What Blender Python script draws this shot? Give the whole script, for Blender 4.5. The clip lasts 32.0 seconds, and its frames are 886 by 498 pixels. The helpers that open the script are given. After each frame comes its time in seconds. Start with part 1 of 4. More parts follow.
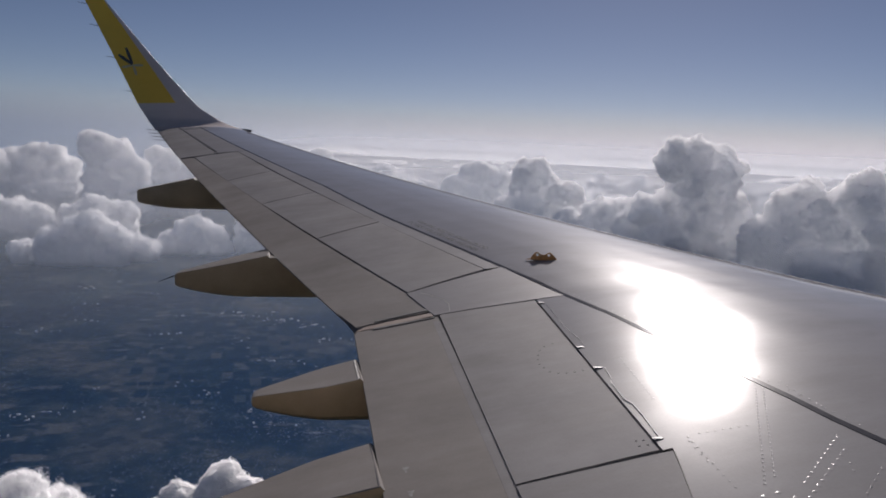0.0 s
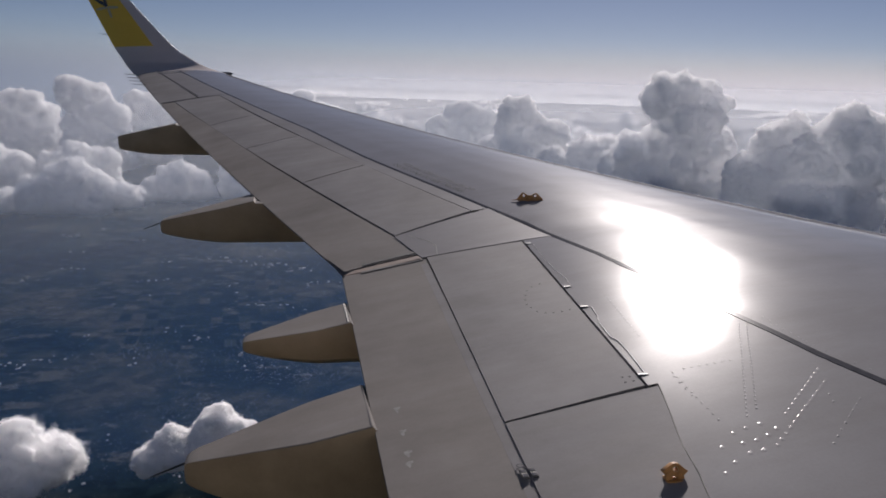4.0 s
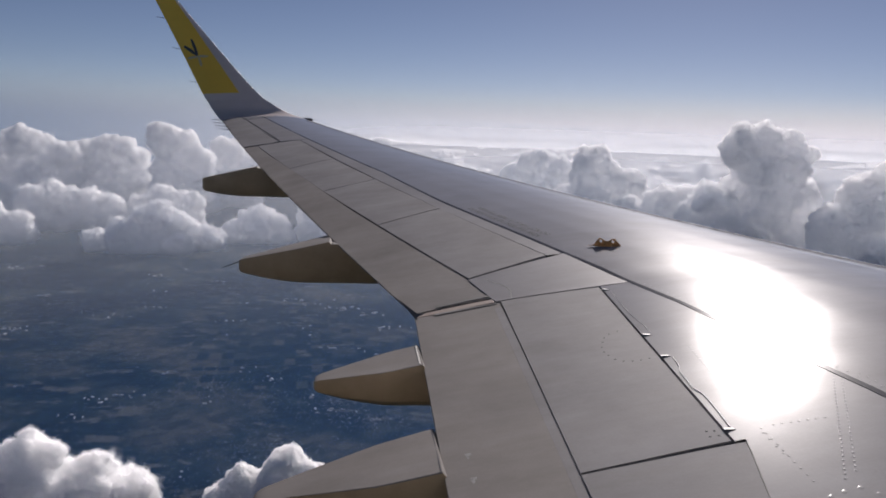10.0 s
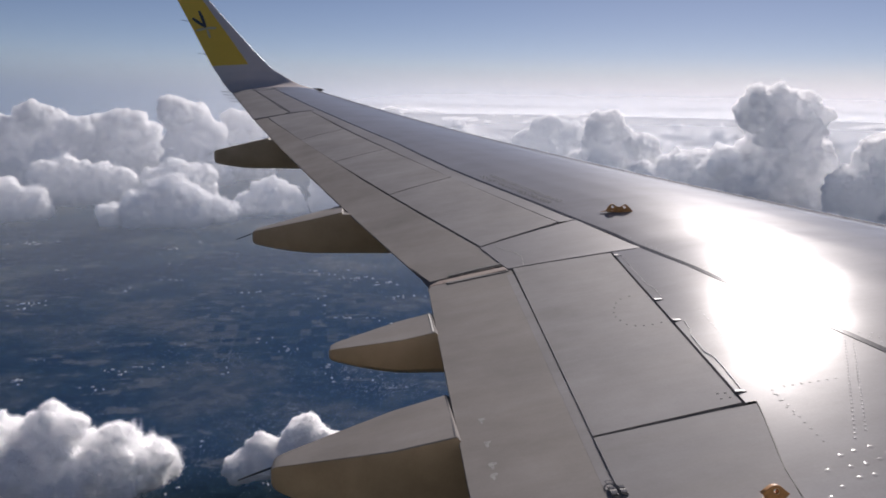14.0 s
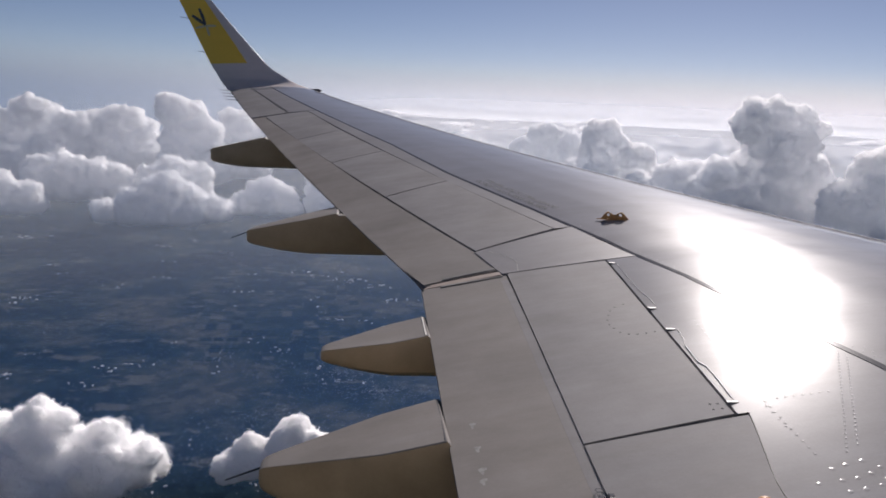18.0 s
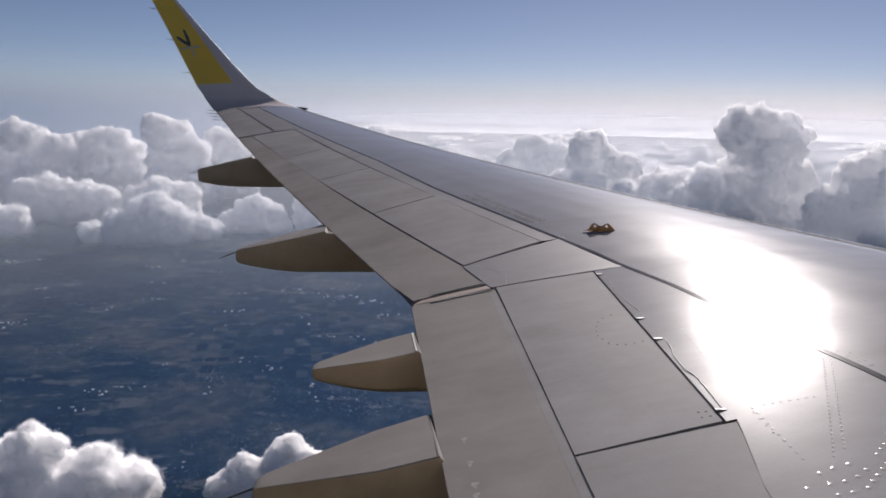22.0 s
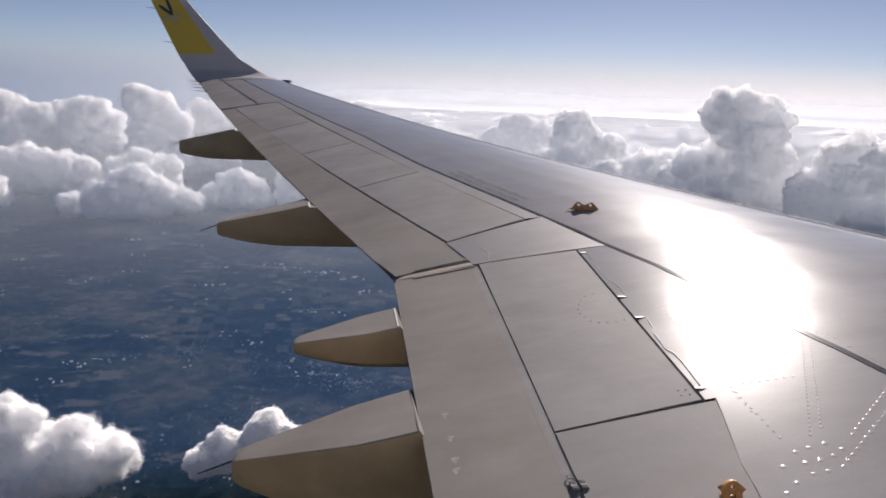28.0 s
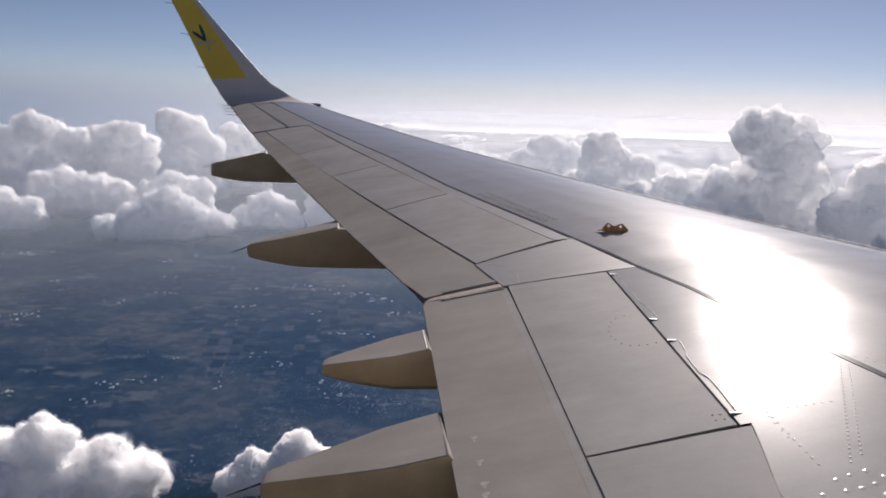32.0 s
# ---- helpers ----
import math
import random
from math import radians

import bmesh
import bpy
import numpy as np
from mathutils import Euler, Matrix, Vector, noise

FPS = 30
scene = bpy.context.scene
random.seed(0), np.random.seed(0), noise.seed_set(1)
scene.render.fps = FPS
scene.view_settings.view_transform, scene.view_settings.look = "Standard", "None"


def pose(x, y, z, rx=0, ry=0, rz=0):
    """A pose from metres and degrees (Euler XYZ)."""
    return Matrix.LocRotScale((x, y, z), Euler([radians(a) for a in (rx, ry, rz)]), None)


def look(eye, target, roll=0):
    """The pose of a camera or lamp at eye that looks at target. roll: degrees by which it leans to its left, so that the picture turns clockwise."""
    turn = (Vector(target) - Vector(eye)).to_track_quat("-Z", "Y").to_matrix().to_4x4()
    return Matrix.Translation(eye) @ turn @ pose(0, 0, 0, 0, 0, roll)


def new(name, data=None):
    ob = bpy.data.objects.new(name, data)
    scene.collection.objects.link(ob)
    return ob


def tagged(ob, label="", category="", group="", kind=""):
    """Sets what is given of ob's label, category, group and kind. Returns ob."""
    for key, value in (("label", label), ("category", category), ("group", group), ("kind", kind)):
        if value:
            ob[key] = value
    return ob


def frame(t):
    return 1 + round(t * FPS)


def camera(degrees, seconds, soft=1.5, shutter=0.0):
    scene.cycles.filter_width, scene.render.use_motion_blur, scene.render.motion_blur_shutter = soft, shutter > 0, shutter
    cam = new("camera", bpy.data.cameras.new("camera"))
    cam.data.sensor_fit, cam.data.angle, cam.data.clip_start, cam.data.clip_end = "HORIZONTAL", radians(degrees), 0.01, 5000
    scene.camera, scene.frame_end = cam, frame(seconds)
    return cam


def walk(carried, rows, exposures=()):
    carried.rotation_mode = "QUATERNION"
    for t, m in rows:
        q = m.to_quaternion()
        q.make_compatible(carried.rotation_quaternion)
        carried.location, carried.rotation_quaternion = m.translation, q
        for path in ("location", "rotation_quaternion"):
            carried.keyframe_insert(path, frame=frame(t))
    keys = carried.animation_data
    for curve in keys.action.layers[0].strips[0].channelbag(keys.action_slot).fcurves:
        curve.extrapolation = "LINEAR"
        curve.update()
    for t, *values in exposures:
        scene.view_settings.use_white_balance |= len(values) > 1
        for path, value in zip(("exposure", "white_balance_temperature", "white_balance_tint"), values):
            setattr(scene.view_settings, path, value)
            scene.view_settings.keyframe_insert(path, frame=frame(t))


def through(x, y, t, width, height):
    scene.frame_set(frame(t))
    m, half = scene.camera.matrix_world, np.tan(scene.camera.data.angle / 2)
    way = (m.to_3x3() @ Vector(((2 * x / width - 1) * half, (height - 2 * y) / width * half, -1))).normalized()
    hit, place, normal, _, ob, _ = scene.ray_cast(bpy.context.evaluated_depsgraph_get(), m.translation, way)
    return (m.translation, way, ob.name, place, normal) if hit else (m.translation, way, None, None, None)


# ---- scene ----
cam = camera(58.0, 32.0, 1.8)
PATH = [
    (0, (-7.456, 1.516, 1.182), (-5.692, 11.267, -0.158), 2.58),
    (0.5, (-7.460, 1.505, 1.194), (-5.647, 11.210, -0.396), 1.94),
    (1, (-7.458, 1.510, 1.193), (-5.621, 11.183, -0.555), 1.99),
    (1.5, (-7.466, 1.508, 1.194), (-5.637, 11.158, -0.682), 2.21),
    (2, (-7.461, 1.508, 1.194), (-5.662, 11.146, -0.775), 1.66),
    (2.5, (-7.468, 1.505, 1.194), (-5.649, 11.129, -0.825), 1.89),
    (4.5, (-7.458, 1.510, 1.190), (-5.513, 11.099, -0.873), 1.65),
    (5, (-7.461, 1.518, 1.193), (-5.967, 11.191, -0.856), 1.46),
    (5.5, (-7.464, 1.572, 1.166), (-6.849, 11.394, -0.611), 0.31),
    (6, (-7.463, 1.563, 1.175), (-7.185, 11.425, -0.453), -0.07),
    (6.5, (-7.453, 1.571, 1.166), (-7.087, 11.442, -0.391), -0.53),
    (7, (-7.460, 1.563, 1.159), (-6.893, 11.423, -0.409), 0.26),
    (7.5, (-7.454, 1.567, 1.155), (-6.727, 11.419, -0.396), 0.47),
    (8, (-7.463, 1.560, 1.156), (-6.590, 11.403, -0.374), 1.38),
    (8.5, (-7.460, 1.562, 1.159), (-6.497, 11.399, -0.361), 2.06),
    (9, (-7.459, 1.566, 1.158), (-6.436, 11.397, -0.359), 2.15),
    (9.5, (-7.461, 1.570, 1.148), (-6.415, 11.403, -0.343), 2.71),
    (10, (-7.462, 1.566, 1.154), (-6.426, 11.397, -0.353), 2.02),
    (10.5, (-7.460, 1.556, 1.153), (-6.504, 11.380, -0.450), 1.06),
    (11, (-7.453, 1.551, 1.154), (-6.598, 11.356, -0.615), 0.61),
    (11.5, (-7.463, 1.553, 1.147), (-6.647, 11.341, -0.733), 1.45),
    (12, (-7.457, 1.563, 1.141), (-6.637, 11.347, -0.756), 1.13),
    (12.5, (-7.460, 1.556, 1.149), (-6.611, 11.337, -0.749), 1.01),
    (13, (-7.457, 1.555, 1.147), (-6.588, 11.335, -0.749), 1.01),
    (13.5, (-7.454, 1.555, 1.147), (-6.576, 11.335, -0.742), 0.82),
    (14, (-7.456, 1.543, 1.156), (-6.579, 11.322, -0.740), 0.92),
    (14.5, (-7.458, 1.552, 1.148), (-6.587, 11.325, -0.784), 1.49),
    (16.5, (-7.463, 1.548, 1.149), (-6.542, 11.344, -0.638), 1.98),
    (17, (-7.465, 1.552, 1.146), (-6.542, 11.342, -0.670), 2.23),
    (17.5, (-7.461, 1.547, 1.150), (-6.542, 11.330, -0.706), 2.20),
    (18, (-7.458, 1.558, 1.148), (-6.510, 11.341, -0.693), 2.45),
    (18.5, (-7.461, 1.546, 1.156), (-6.481, 11.330, -0.664), 2.28),
    (19, (-7.463, 1.548, 1.153), (-6.466, 11.337, -0.633), 2.36),
    (19.5, (-7.460, 1.548, 1.156), (-6.464, 11.335, -0.641), 2.14),
    (20, (-7.460, 1.549, 1.149), (-6.458, 11.330, -0.674), 1.98),
    (20.5, (-7.458, 1.546, 1.144), (-6.438, 11.323, -0.695), 1.56),
    (21, (-7.458, 1.540, 1.150), (-6.403, 11.318, -0.662), 1.78),
    (21.5, (-7.461, 1.529, 1.165), (-6.376, 11.316, -0.581), 1.62),
    (22, (-7.450, 1.529, 1.163), (-6.381, 11.331, -0.504), 1.13),
    (22.5, (-7.449, 1.532, 1.162), (-6.365, 11.343, -0.439), 1.48),
    (23, (-7.453, 1.543, 1.154), (-6.330, 11.357, -0.403), 1.71),
    (23.5, (-7.453, 1.544, 1.160), (-6.313, 11.351, -0.423), 1.72),
    (24, (-7.455, 1.554, 1.149), (-6.304, 11.354, -0.470), 2.17),
    (24.5, (-7.449, 1.559, 1.140), (-6.272, 11.347, -0.536), 2.02),
    (25, (-7.454, 1.557, 1.145), (-6.243, 11.331, -0.588), 1.88),
    (25.5, (-7.453, 1.559, 1.143), (-6.223, 11.329, -0.598), 2.61),
    (27.5, (-7.452, 1.546, 1.146), (-6.166, 11.287, -0.718), 2.24),
    (28, (-7.453, 1.545, 1.151), (-6.164, 11.271, -0.787), 2.35),
    (28.5, (-7.453, 1.548, 1.150), (-6.159, 11.253, -0.883), 2.22),
    (29, (-7.453, 1.540, 1.159), (-6.157, 11.238, -0.906), 1.98),
    (29.5, (-7.450, 1.550, 1.148), (-6.156, 11.262, -0.854), 2.12),
    (30, (-7.452, 1.541, 1.153), (-6.170, 11.263, -0.804), 1.87),
    (30.5, (-7.450, 1.552, 1.155), (-6.164, 11.360, -0.311), 2.73),
    (31, (-7.447, 1.546, 1.151), (-6.148, 11.391, -0.028), 1.97),
    (31.5, (-7.455, 1.541, 1.157), (-6.271, 11.358, -0.336), 2.45),
    (32, (-7.453, 1.558, 1.148), (-6.524, 11.371, -0.536), 1.92),
]
walk(cam, [(t, look(eye, target, roll)) for t, eye, target, roll in PATH], [(0, -0.5, 6580, 17), (2.5, -0.5, 6580, 17), (5.5, -0.4, 6580, 17), (8, -0.25, 6580, 17), (11, -0.2, 6580, 17), (14, -0.05, 6580, 17), (23, -0.05, 6580, 17), (25.5, -0.1, 6580, 17), (28, 0.15, 6800, 17), (32, 0.15, 6800, 17)])

# ---- world, sun, exposure ----
SUN_EL, SUN_AZ = radians(28.0), radians(24.2)
SUN_DIR = Vector((math.sin(SUN_AZ) * math.cos(SUN_EL), math.cos(SUN_AZ) * math.cos(SUN_EL), math.sin(SUN_EL)))
world = bpy.data.worlds.new("sky_world")
scene.world = world
world.use_nodes = True
wn = world.node_tree.nodes
sky = wn.new("ShaderNodeTexSky")
sky.sky_type = "NISHITA"
sky.sun_disc = False
sky.sun_elevation, sky.sun_rotation = SUN_EL, SUN_AZ
sky.altitude, sky.air_density, sky.dust_density, sky.ozone_density = 4500, 0.85, 3.2, 1.6
wn["Background"].inputs["Strength"].default_value = 0.057
tint = wn.new("ShaderNodeMix")
tint.data_type, tint.blend_type = "RGBA", "MULTIPLY"
tint.inputs[0].default_value, tint.inputs[7].default_value = 1.0, (1.06, 0.985, 0.975, 1)
world.node_tree.links.new(sky.outputs[0], tint.inputs[6])
world.node_tree.links.new(tint.outputs[2], wn["Background"].inputs["Color"])
sun_data = bpy.data.lights.new("sun", "SUN")
sun_data.energy, sun_data.angle, sun_data.color = 5.0, radians(3.4), (1.0, 0.96, 0.91)
sun = new("sun", sun_data)
sun.matrix_world = look(SUN_DIR * 200, (0, 0, 0))


# ---- materials ----
def material(name):
    m = bpy.data.materials.new(name)
    m.use_nodes = True
    nt = m.node_tree
    return m, nt, nt.nodes, nt.nodes["Principled BSDF"]


def noise_node(nt, scale, detail=4.0, stretch=(1, 1, 1), rough=0.55):
    co = nt.nodes.new("ShaderNodeTexCoord")
    mp = nt.nodes.new("ShaderNodeMapping")
    mp.inputs["Scale"].default_value = stretch
    tx = nt.nodes.new("ShaderNodeTexNoise")
    tx.inputs["Scale"].default_value, tx.inputs["Detail"].default_value, tx.inputs["Roughness"].default_value = scale, detail, rough
    nt.links.new(co.outputs["Object"], mp.inputs[0])
    nt.links.new(mp.outputs[0], tx.inputs["Vector"])
    return tx


def ramp(nt, fac, stops):
    r = nt.nodes.new("ShaderNodeValToRGB")
    el = r.color_ramp.elements
    while len(el) < len(stops):
        el.new(0.5)
    for e, (p, c) in zip(el, stops):
        e.position, e.color = p, (*c, 1)
    nt.links.new(fac, r.inputs[0])
    return r


def mixed(nt, a, b, fac, mode="MULTIPLY"):
    n = nt.nodes.new("ShaderNodeMix")
    n.data_type, n.blend_type = "RGBA", mode
    n.inputs[0].default_value = fac
    nt.links.new(a, n.inputs[6])
    nt.links.new(b, n.inputs[7])
    return n.outputs[2]


def paint(name, col, rough, dirt=0.15, streak=0.12, metal=0.0, bump=0.0006, coat=0.0, spec=0.5, coat_rough=0.15, brushed=0.0):
    """Aircraft paint: base colour with chordwise grime streaks, soft blotches and slight waviness."""
    m, nt, nodes, p = material(name)
    big = noise_node(nt, 1.9, 6, (1, 1, 1), 0.62)
    lo = tuple(c * (1 - dirt) for c in col)
    r1 = ramp(nt, big.outputs["Fac"], [(0.3, lo), (0.72, col)])
    st = noise_node(nt, 1.0, 7, (1.1, 4.0, 2.0), 0.68)
    s = 1 - streak
    r2 = ramp(nt, st.outputs["Fac"], [(0.32, (s, s * 0.985, s * 0.96)), (0.6, (1, 1, 1))])
    fine = noise_node(nt, 90, 3)
    r3 = ramp(nt, fine.outputs["Fac"], [(0.3, (0.95, 0.95, 0.95)), (0.7, (1, 1, 1))])
    c = mixed(nt, r1.outputs[0], r2.outputs[0], 1.0)
    c = mixed(nt, c, r3.outputs[0], 1.0)
    nt.links.new(c, p.inputs["Base Color"])
    rr = nt.nodes.new("ShaderNodeMapRange")
    rr.inputs["To Min"].default_value, rr.inputs["To Max"].default_value = rough * 0.85, rough * 1.2
    nt.links.new(st.outputs["Fac"], rr.inputs["Value"])
    nt.links.new(rr.outputs[0], p.inputs["Roughness"])
    p.inputs["Metallic"].default_value, p.inputs["Specular IOR Level"].default_value = metal, spec
    p.inputs["Coat Weight"].default_value = coat
    p.inputs["Coat Roughness"].default_value = coat_rough
    if brushed:
        chordwise = nodes.new("ShaderNodeCombineXYZ")
        chordwise.inputs[0].default_value = 1.0
        nt.links.new(chordwise.outputs[0], p.inputs["Tangent"])
        p.inputs["Anisotropic"].default_value = brushed
    wave = noise_node(nt, 2.2, 2, (1, 1, 1))
    add = nt.nodes.new("ShaderNodeMath")
    add.operation = "MULTIPLY_ADD"
    add.inputs[1].default_value = 0.08
    nt.links.new(fine.outputs["Fac"], add.inputs[0])
    nt.links.new(wave.outputs["Fac"], add.inputs[2])
    b = nt.nodes.new("ShaderNodeBump")
    b.inputs["Strength"].default_value, b.inputs["Distance"].default_value = 0.5, bump * 10
    nt.links.new(add.outputs[0], b.inputs["Height"])
    nt.links.new(b.outputs[0], p.inputs["Normal"])
    return m


def plain(name, col, rough=0.5, metal=0.0, var=0.15, scale=20, spec=0.5):
    m, nt, nodes, p = material(name)
    n = noise_node(nt, scale, 4)
    r = ramp(nt, n.outputs["Fac"], [(0.3, tuple(c * (1 - var) for c in col)), (0.7, col)])
    nt.links.new(r.outputs[0], p.inputs["Base Color"])
    p.inputs["Roughness"].default_value, p.inputs["Metallic"].default_value = rough, metal
    p.inputs["Specular IOR Level"].default_value = spec
    return m


SHROUD = paint("shroud_paint_lilac_grey", (0.305, 0.300, 0.315), 0.5, 0.16, 0.12, spec=0.1)
SKIN = paint("wing_skin_grey", (0.338, 0.336, 0.349), 0.158, 0.12, 0.10, bump=0.0004, spec=0.085, coat=0.085, coat_rough=0.38, brushed=0.5)
PANEL = paint("panel_paint_light_grey", (0.335, 0.328, 0.335), 0.6, 0.26, 0.14, spec=0.07)
FLAP = paint("flap_paint_warm_grey", (0.306, 0.286, 0.272), 0.6, 0.26, 0.15, spec=0.1)
FAIRING = paint("fairing_paint_stained", (0.62, 0.475, 0.305), 0.55, 0.32, 0.15, spec=0.3)
CORE = plain("shadowed_primer", (0.13, 0.12, 0.115), 0.8)
SEAL = plain("sealant_dark_grey", (0.13, 0.132, 0.148), 0.8, 0, 0.25, 20, 0.02)
STRIP_SEAL = plain("sealant_strip_grey", (0.085, 0.087, 0.10), 0.17, 0, 0.25, 20, 0.04)
SEAM = plain("seam_grey", (0.21, 0.205, 0.198), 0.6, 0, 0.2, 20, 0.2)
GLINT = plain("painted_glint", (0.40, 0.39, 0.375), 0.5, 0, 0.4, 60, 0.2)
TRIM_GLINT = plain("pale_trim_and_glint", (0.58, 0.57, 0.55), 0.5, 0, 0.3, 60)
RIVET = plain("rivet_head_grey", (0.33, 0.33, 0.34), 0.34, 0, 0.2, 40, 0.12)
STEEL = plain("worn_steel", (0.34, 0.33, 0.31), 0.5, 0.5)
ORANGE = plain("orange_paint_worn", (0.62, 0.30, 0.09), 0.5, 0.0, 0.4, 60)
YELLOW = paint("yellow_paint", (0.95, 0.63, 0.08), 0.4, 0.08, 0.05)
NAVY = plain("navy_decal", (0.07, 0.075, 0.09), 0.5)
WHITE = plain("white_decal", (0.6, 0.54, 0.36), 0.5)
INK = plain("stencil_ink_grey", (0.04, 0.042, 0.052), 0.8)
TIPGREY = paint("winglet_grey_blue", (0.72, 0.65, 0.62), 0.4, 0.08, 0.05)
BLACK = plain("wick_black", (0.02, 0.02, 0.02), 0.6)
GAPBROWN = plain("seal_rubber_brown", (0.24, 0.18, 0.15), 0.7)


def cloud_material(name, grain, least, most, through=0.5, colour=(0.97, 0.97, 0.975)):
    """One veil of cloud: scatters light forwards and back, and lets some pass, unevenly."""
    m, nt, nodes, p = material(name)
    nodes.remove(p)
    clear, alpha = nodes.new("ShaderNodeBsdfTransparent"), nodes.new("ShaderNodeMixShader")
    dif, tra, mix = nodes.new("ShaderNodeBsdfDiffuse"), nodes.new("ShaderNodeBsdfTranslucent"), nodes.new("ShaderNodeMixShader")
    for s in (dif, tra):
        s.inputs["Color"].default_value = (*colour, 1)
    mix.inputs[0].default_value = through
    nt.links.new(dif.outputs[0], mix.inputs[1])
    nt.links.new(tra.outputs[0], mix.inputs[2])
    n = noise_node(nt, grain, 2.5, (1, 1, 1), 0.45)
    r = ramp(nt, n.outputs["Fac"], [(0.34, (least,) * 3), (0.66, (most,) * 3)])
    nt.links.new(r.outputs[0], alpha.inputs[0])
    nt.links.new(clear.outputs[0], alpha.inputs[1])
    nt.links.new(mix.outputs[0], alpha.inputs[2])
    nt.links.new(alpha.outputs[0], nodes["Material Output"].inputs["Surface"])
    return m


def droplet_material(name, reach):
    """The dense body of a cloud: light seeps through it and softens every fold."""
    m, nt, nodes, p = material(name)
    n = noise_node(nt, 0.02, 5)
    r = ramp(nt, n.outputs["Fac"], [(0.3, (0.985, 0.985, 0.985)), (0.7, (0.998, 0.997, 0.996))])
    nt.links.new(r.outputs[0], p.inputs["Base Color"])
    p.inputs["Subsurface Weight"].default_value = 1.0
    p.inputs["Subsurface Radius"].default_value = (1.0, 1.0, 1.0)
    p.inputs["Subsurface Scale"].default_value = reach
    p.inputs["Roughness"].default_value, p.inputs["Specular IOR Level"].default_value = 1.0, 0.0
    return m


CLOUD_BODY = droplet_material("cloud_body", 190.0)
LOW_CLOUD_BODY = droplet_material("low_cloud_body", 40.0)
CLOUD = cloud_material("cloud_veil", 0.016, 1.0, 1.0, 0.85, (0.997, 0.995, 0.995))
DECK = cloud_material("cloud_sea", 0.006, 0.9, 1.0, 0.08, (0.98, 0.98, 0.98))


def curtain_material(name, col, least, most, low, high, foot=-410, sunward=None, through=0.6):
    """Tinted see-through sheet painting distant haze over the land: lit through, thinning upward."""
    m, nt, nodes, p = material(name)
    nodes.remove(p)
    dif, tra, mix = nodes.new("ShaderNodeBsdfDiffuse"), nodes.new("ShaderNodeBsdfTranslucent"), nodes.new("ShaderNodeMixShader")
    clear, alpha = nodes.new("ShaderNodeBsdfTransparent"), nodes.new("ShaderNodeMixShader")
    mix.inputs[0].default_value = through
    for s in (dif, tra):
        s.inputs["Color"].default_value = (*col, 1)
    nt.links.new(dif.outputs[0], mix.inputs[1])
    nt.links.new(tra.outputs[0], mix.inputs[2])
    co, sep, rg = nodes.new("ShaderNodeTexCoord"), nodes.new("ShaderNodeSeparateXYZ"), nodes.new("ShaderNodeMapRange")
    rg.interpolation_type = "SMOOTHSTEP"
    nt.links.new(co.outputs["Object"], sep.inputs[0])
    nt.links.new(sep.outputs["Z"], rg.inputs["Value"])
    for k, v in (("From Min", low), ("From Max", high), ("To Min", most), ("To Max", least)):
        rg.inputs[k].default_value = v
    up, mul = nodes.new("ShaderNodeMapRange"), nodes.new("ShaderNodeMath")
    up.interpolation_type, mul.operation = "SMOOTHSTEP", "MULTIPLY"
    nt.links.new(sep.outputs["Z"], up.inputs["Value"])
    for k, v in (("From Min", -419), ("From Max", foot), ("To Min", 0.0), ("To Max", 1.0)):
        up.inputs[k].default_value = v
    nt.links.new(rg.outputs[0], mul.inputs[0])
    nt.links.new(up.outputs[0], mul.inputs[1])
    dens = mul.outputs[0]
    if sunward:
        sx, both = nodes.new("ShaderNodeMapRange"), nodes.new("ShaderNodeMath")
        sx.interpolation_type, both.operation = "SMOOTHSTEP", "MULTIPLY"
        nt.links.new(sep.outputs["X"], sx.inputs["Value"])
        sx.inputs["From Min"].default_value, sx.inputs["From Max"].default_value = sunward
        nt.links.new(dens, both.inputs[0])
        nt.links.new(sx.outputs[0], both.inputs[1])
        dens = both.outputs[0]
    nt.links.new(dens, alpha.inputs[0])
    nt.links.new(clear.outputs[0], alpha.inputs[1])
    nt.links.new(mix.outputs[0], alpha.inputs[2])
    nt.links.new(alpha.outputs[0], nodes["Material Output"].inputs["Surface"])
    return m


FARCURTAIN = curtain_material("far_haze_sheet", (0.92, 0.94, 0.98), 0.0, 0.6, -130, 120, -150, (-1100, 500), 0.8)

MIDCURTAIN = curtain_material("middle_haze_sheet", (0.92, 0.94, 0.98), 0.0, 0.30, -130, 120, -150, (-1100, 500), 0.8)
NEARCURTAIN = curtain_material("near_haze_sheet", (0.50, 0.58, 0.70), 0.0, 0.165, -120, 130, -250)
LOWCURTAIN = curtain_material("low_haze_sheet", (0.17, 0.34, 0.70), 0.0, 0.16, -230, -60, -330)


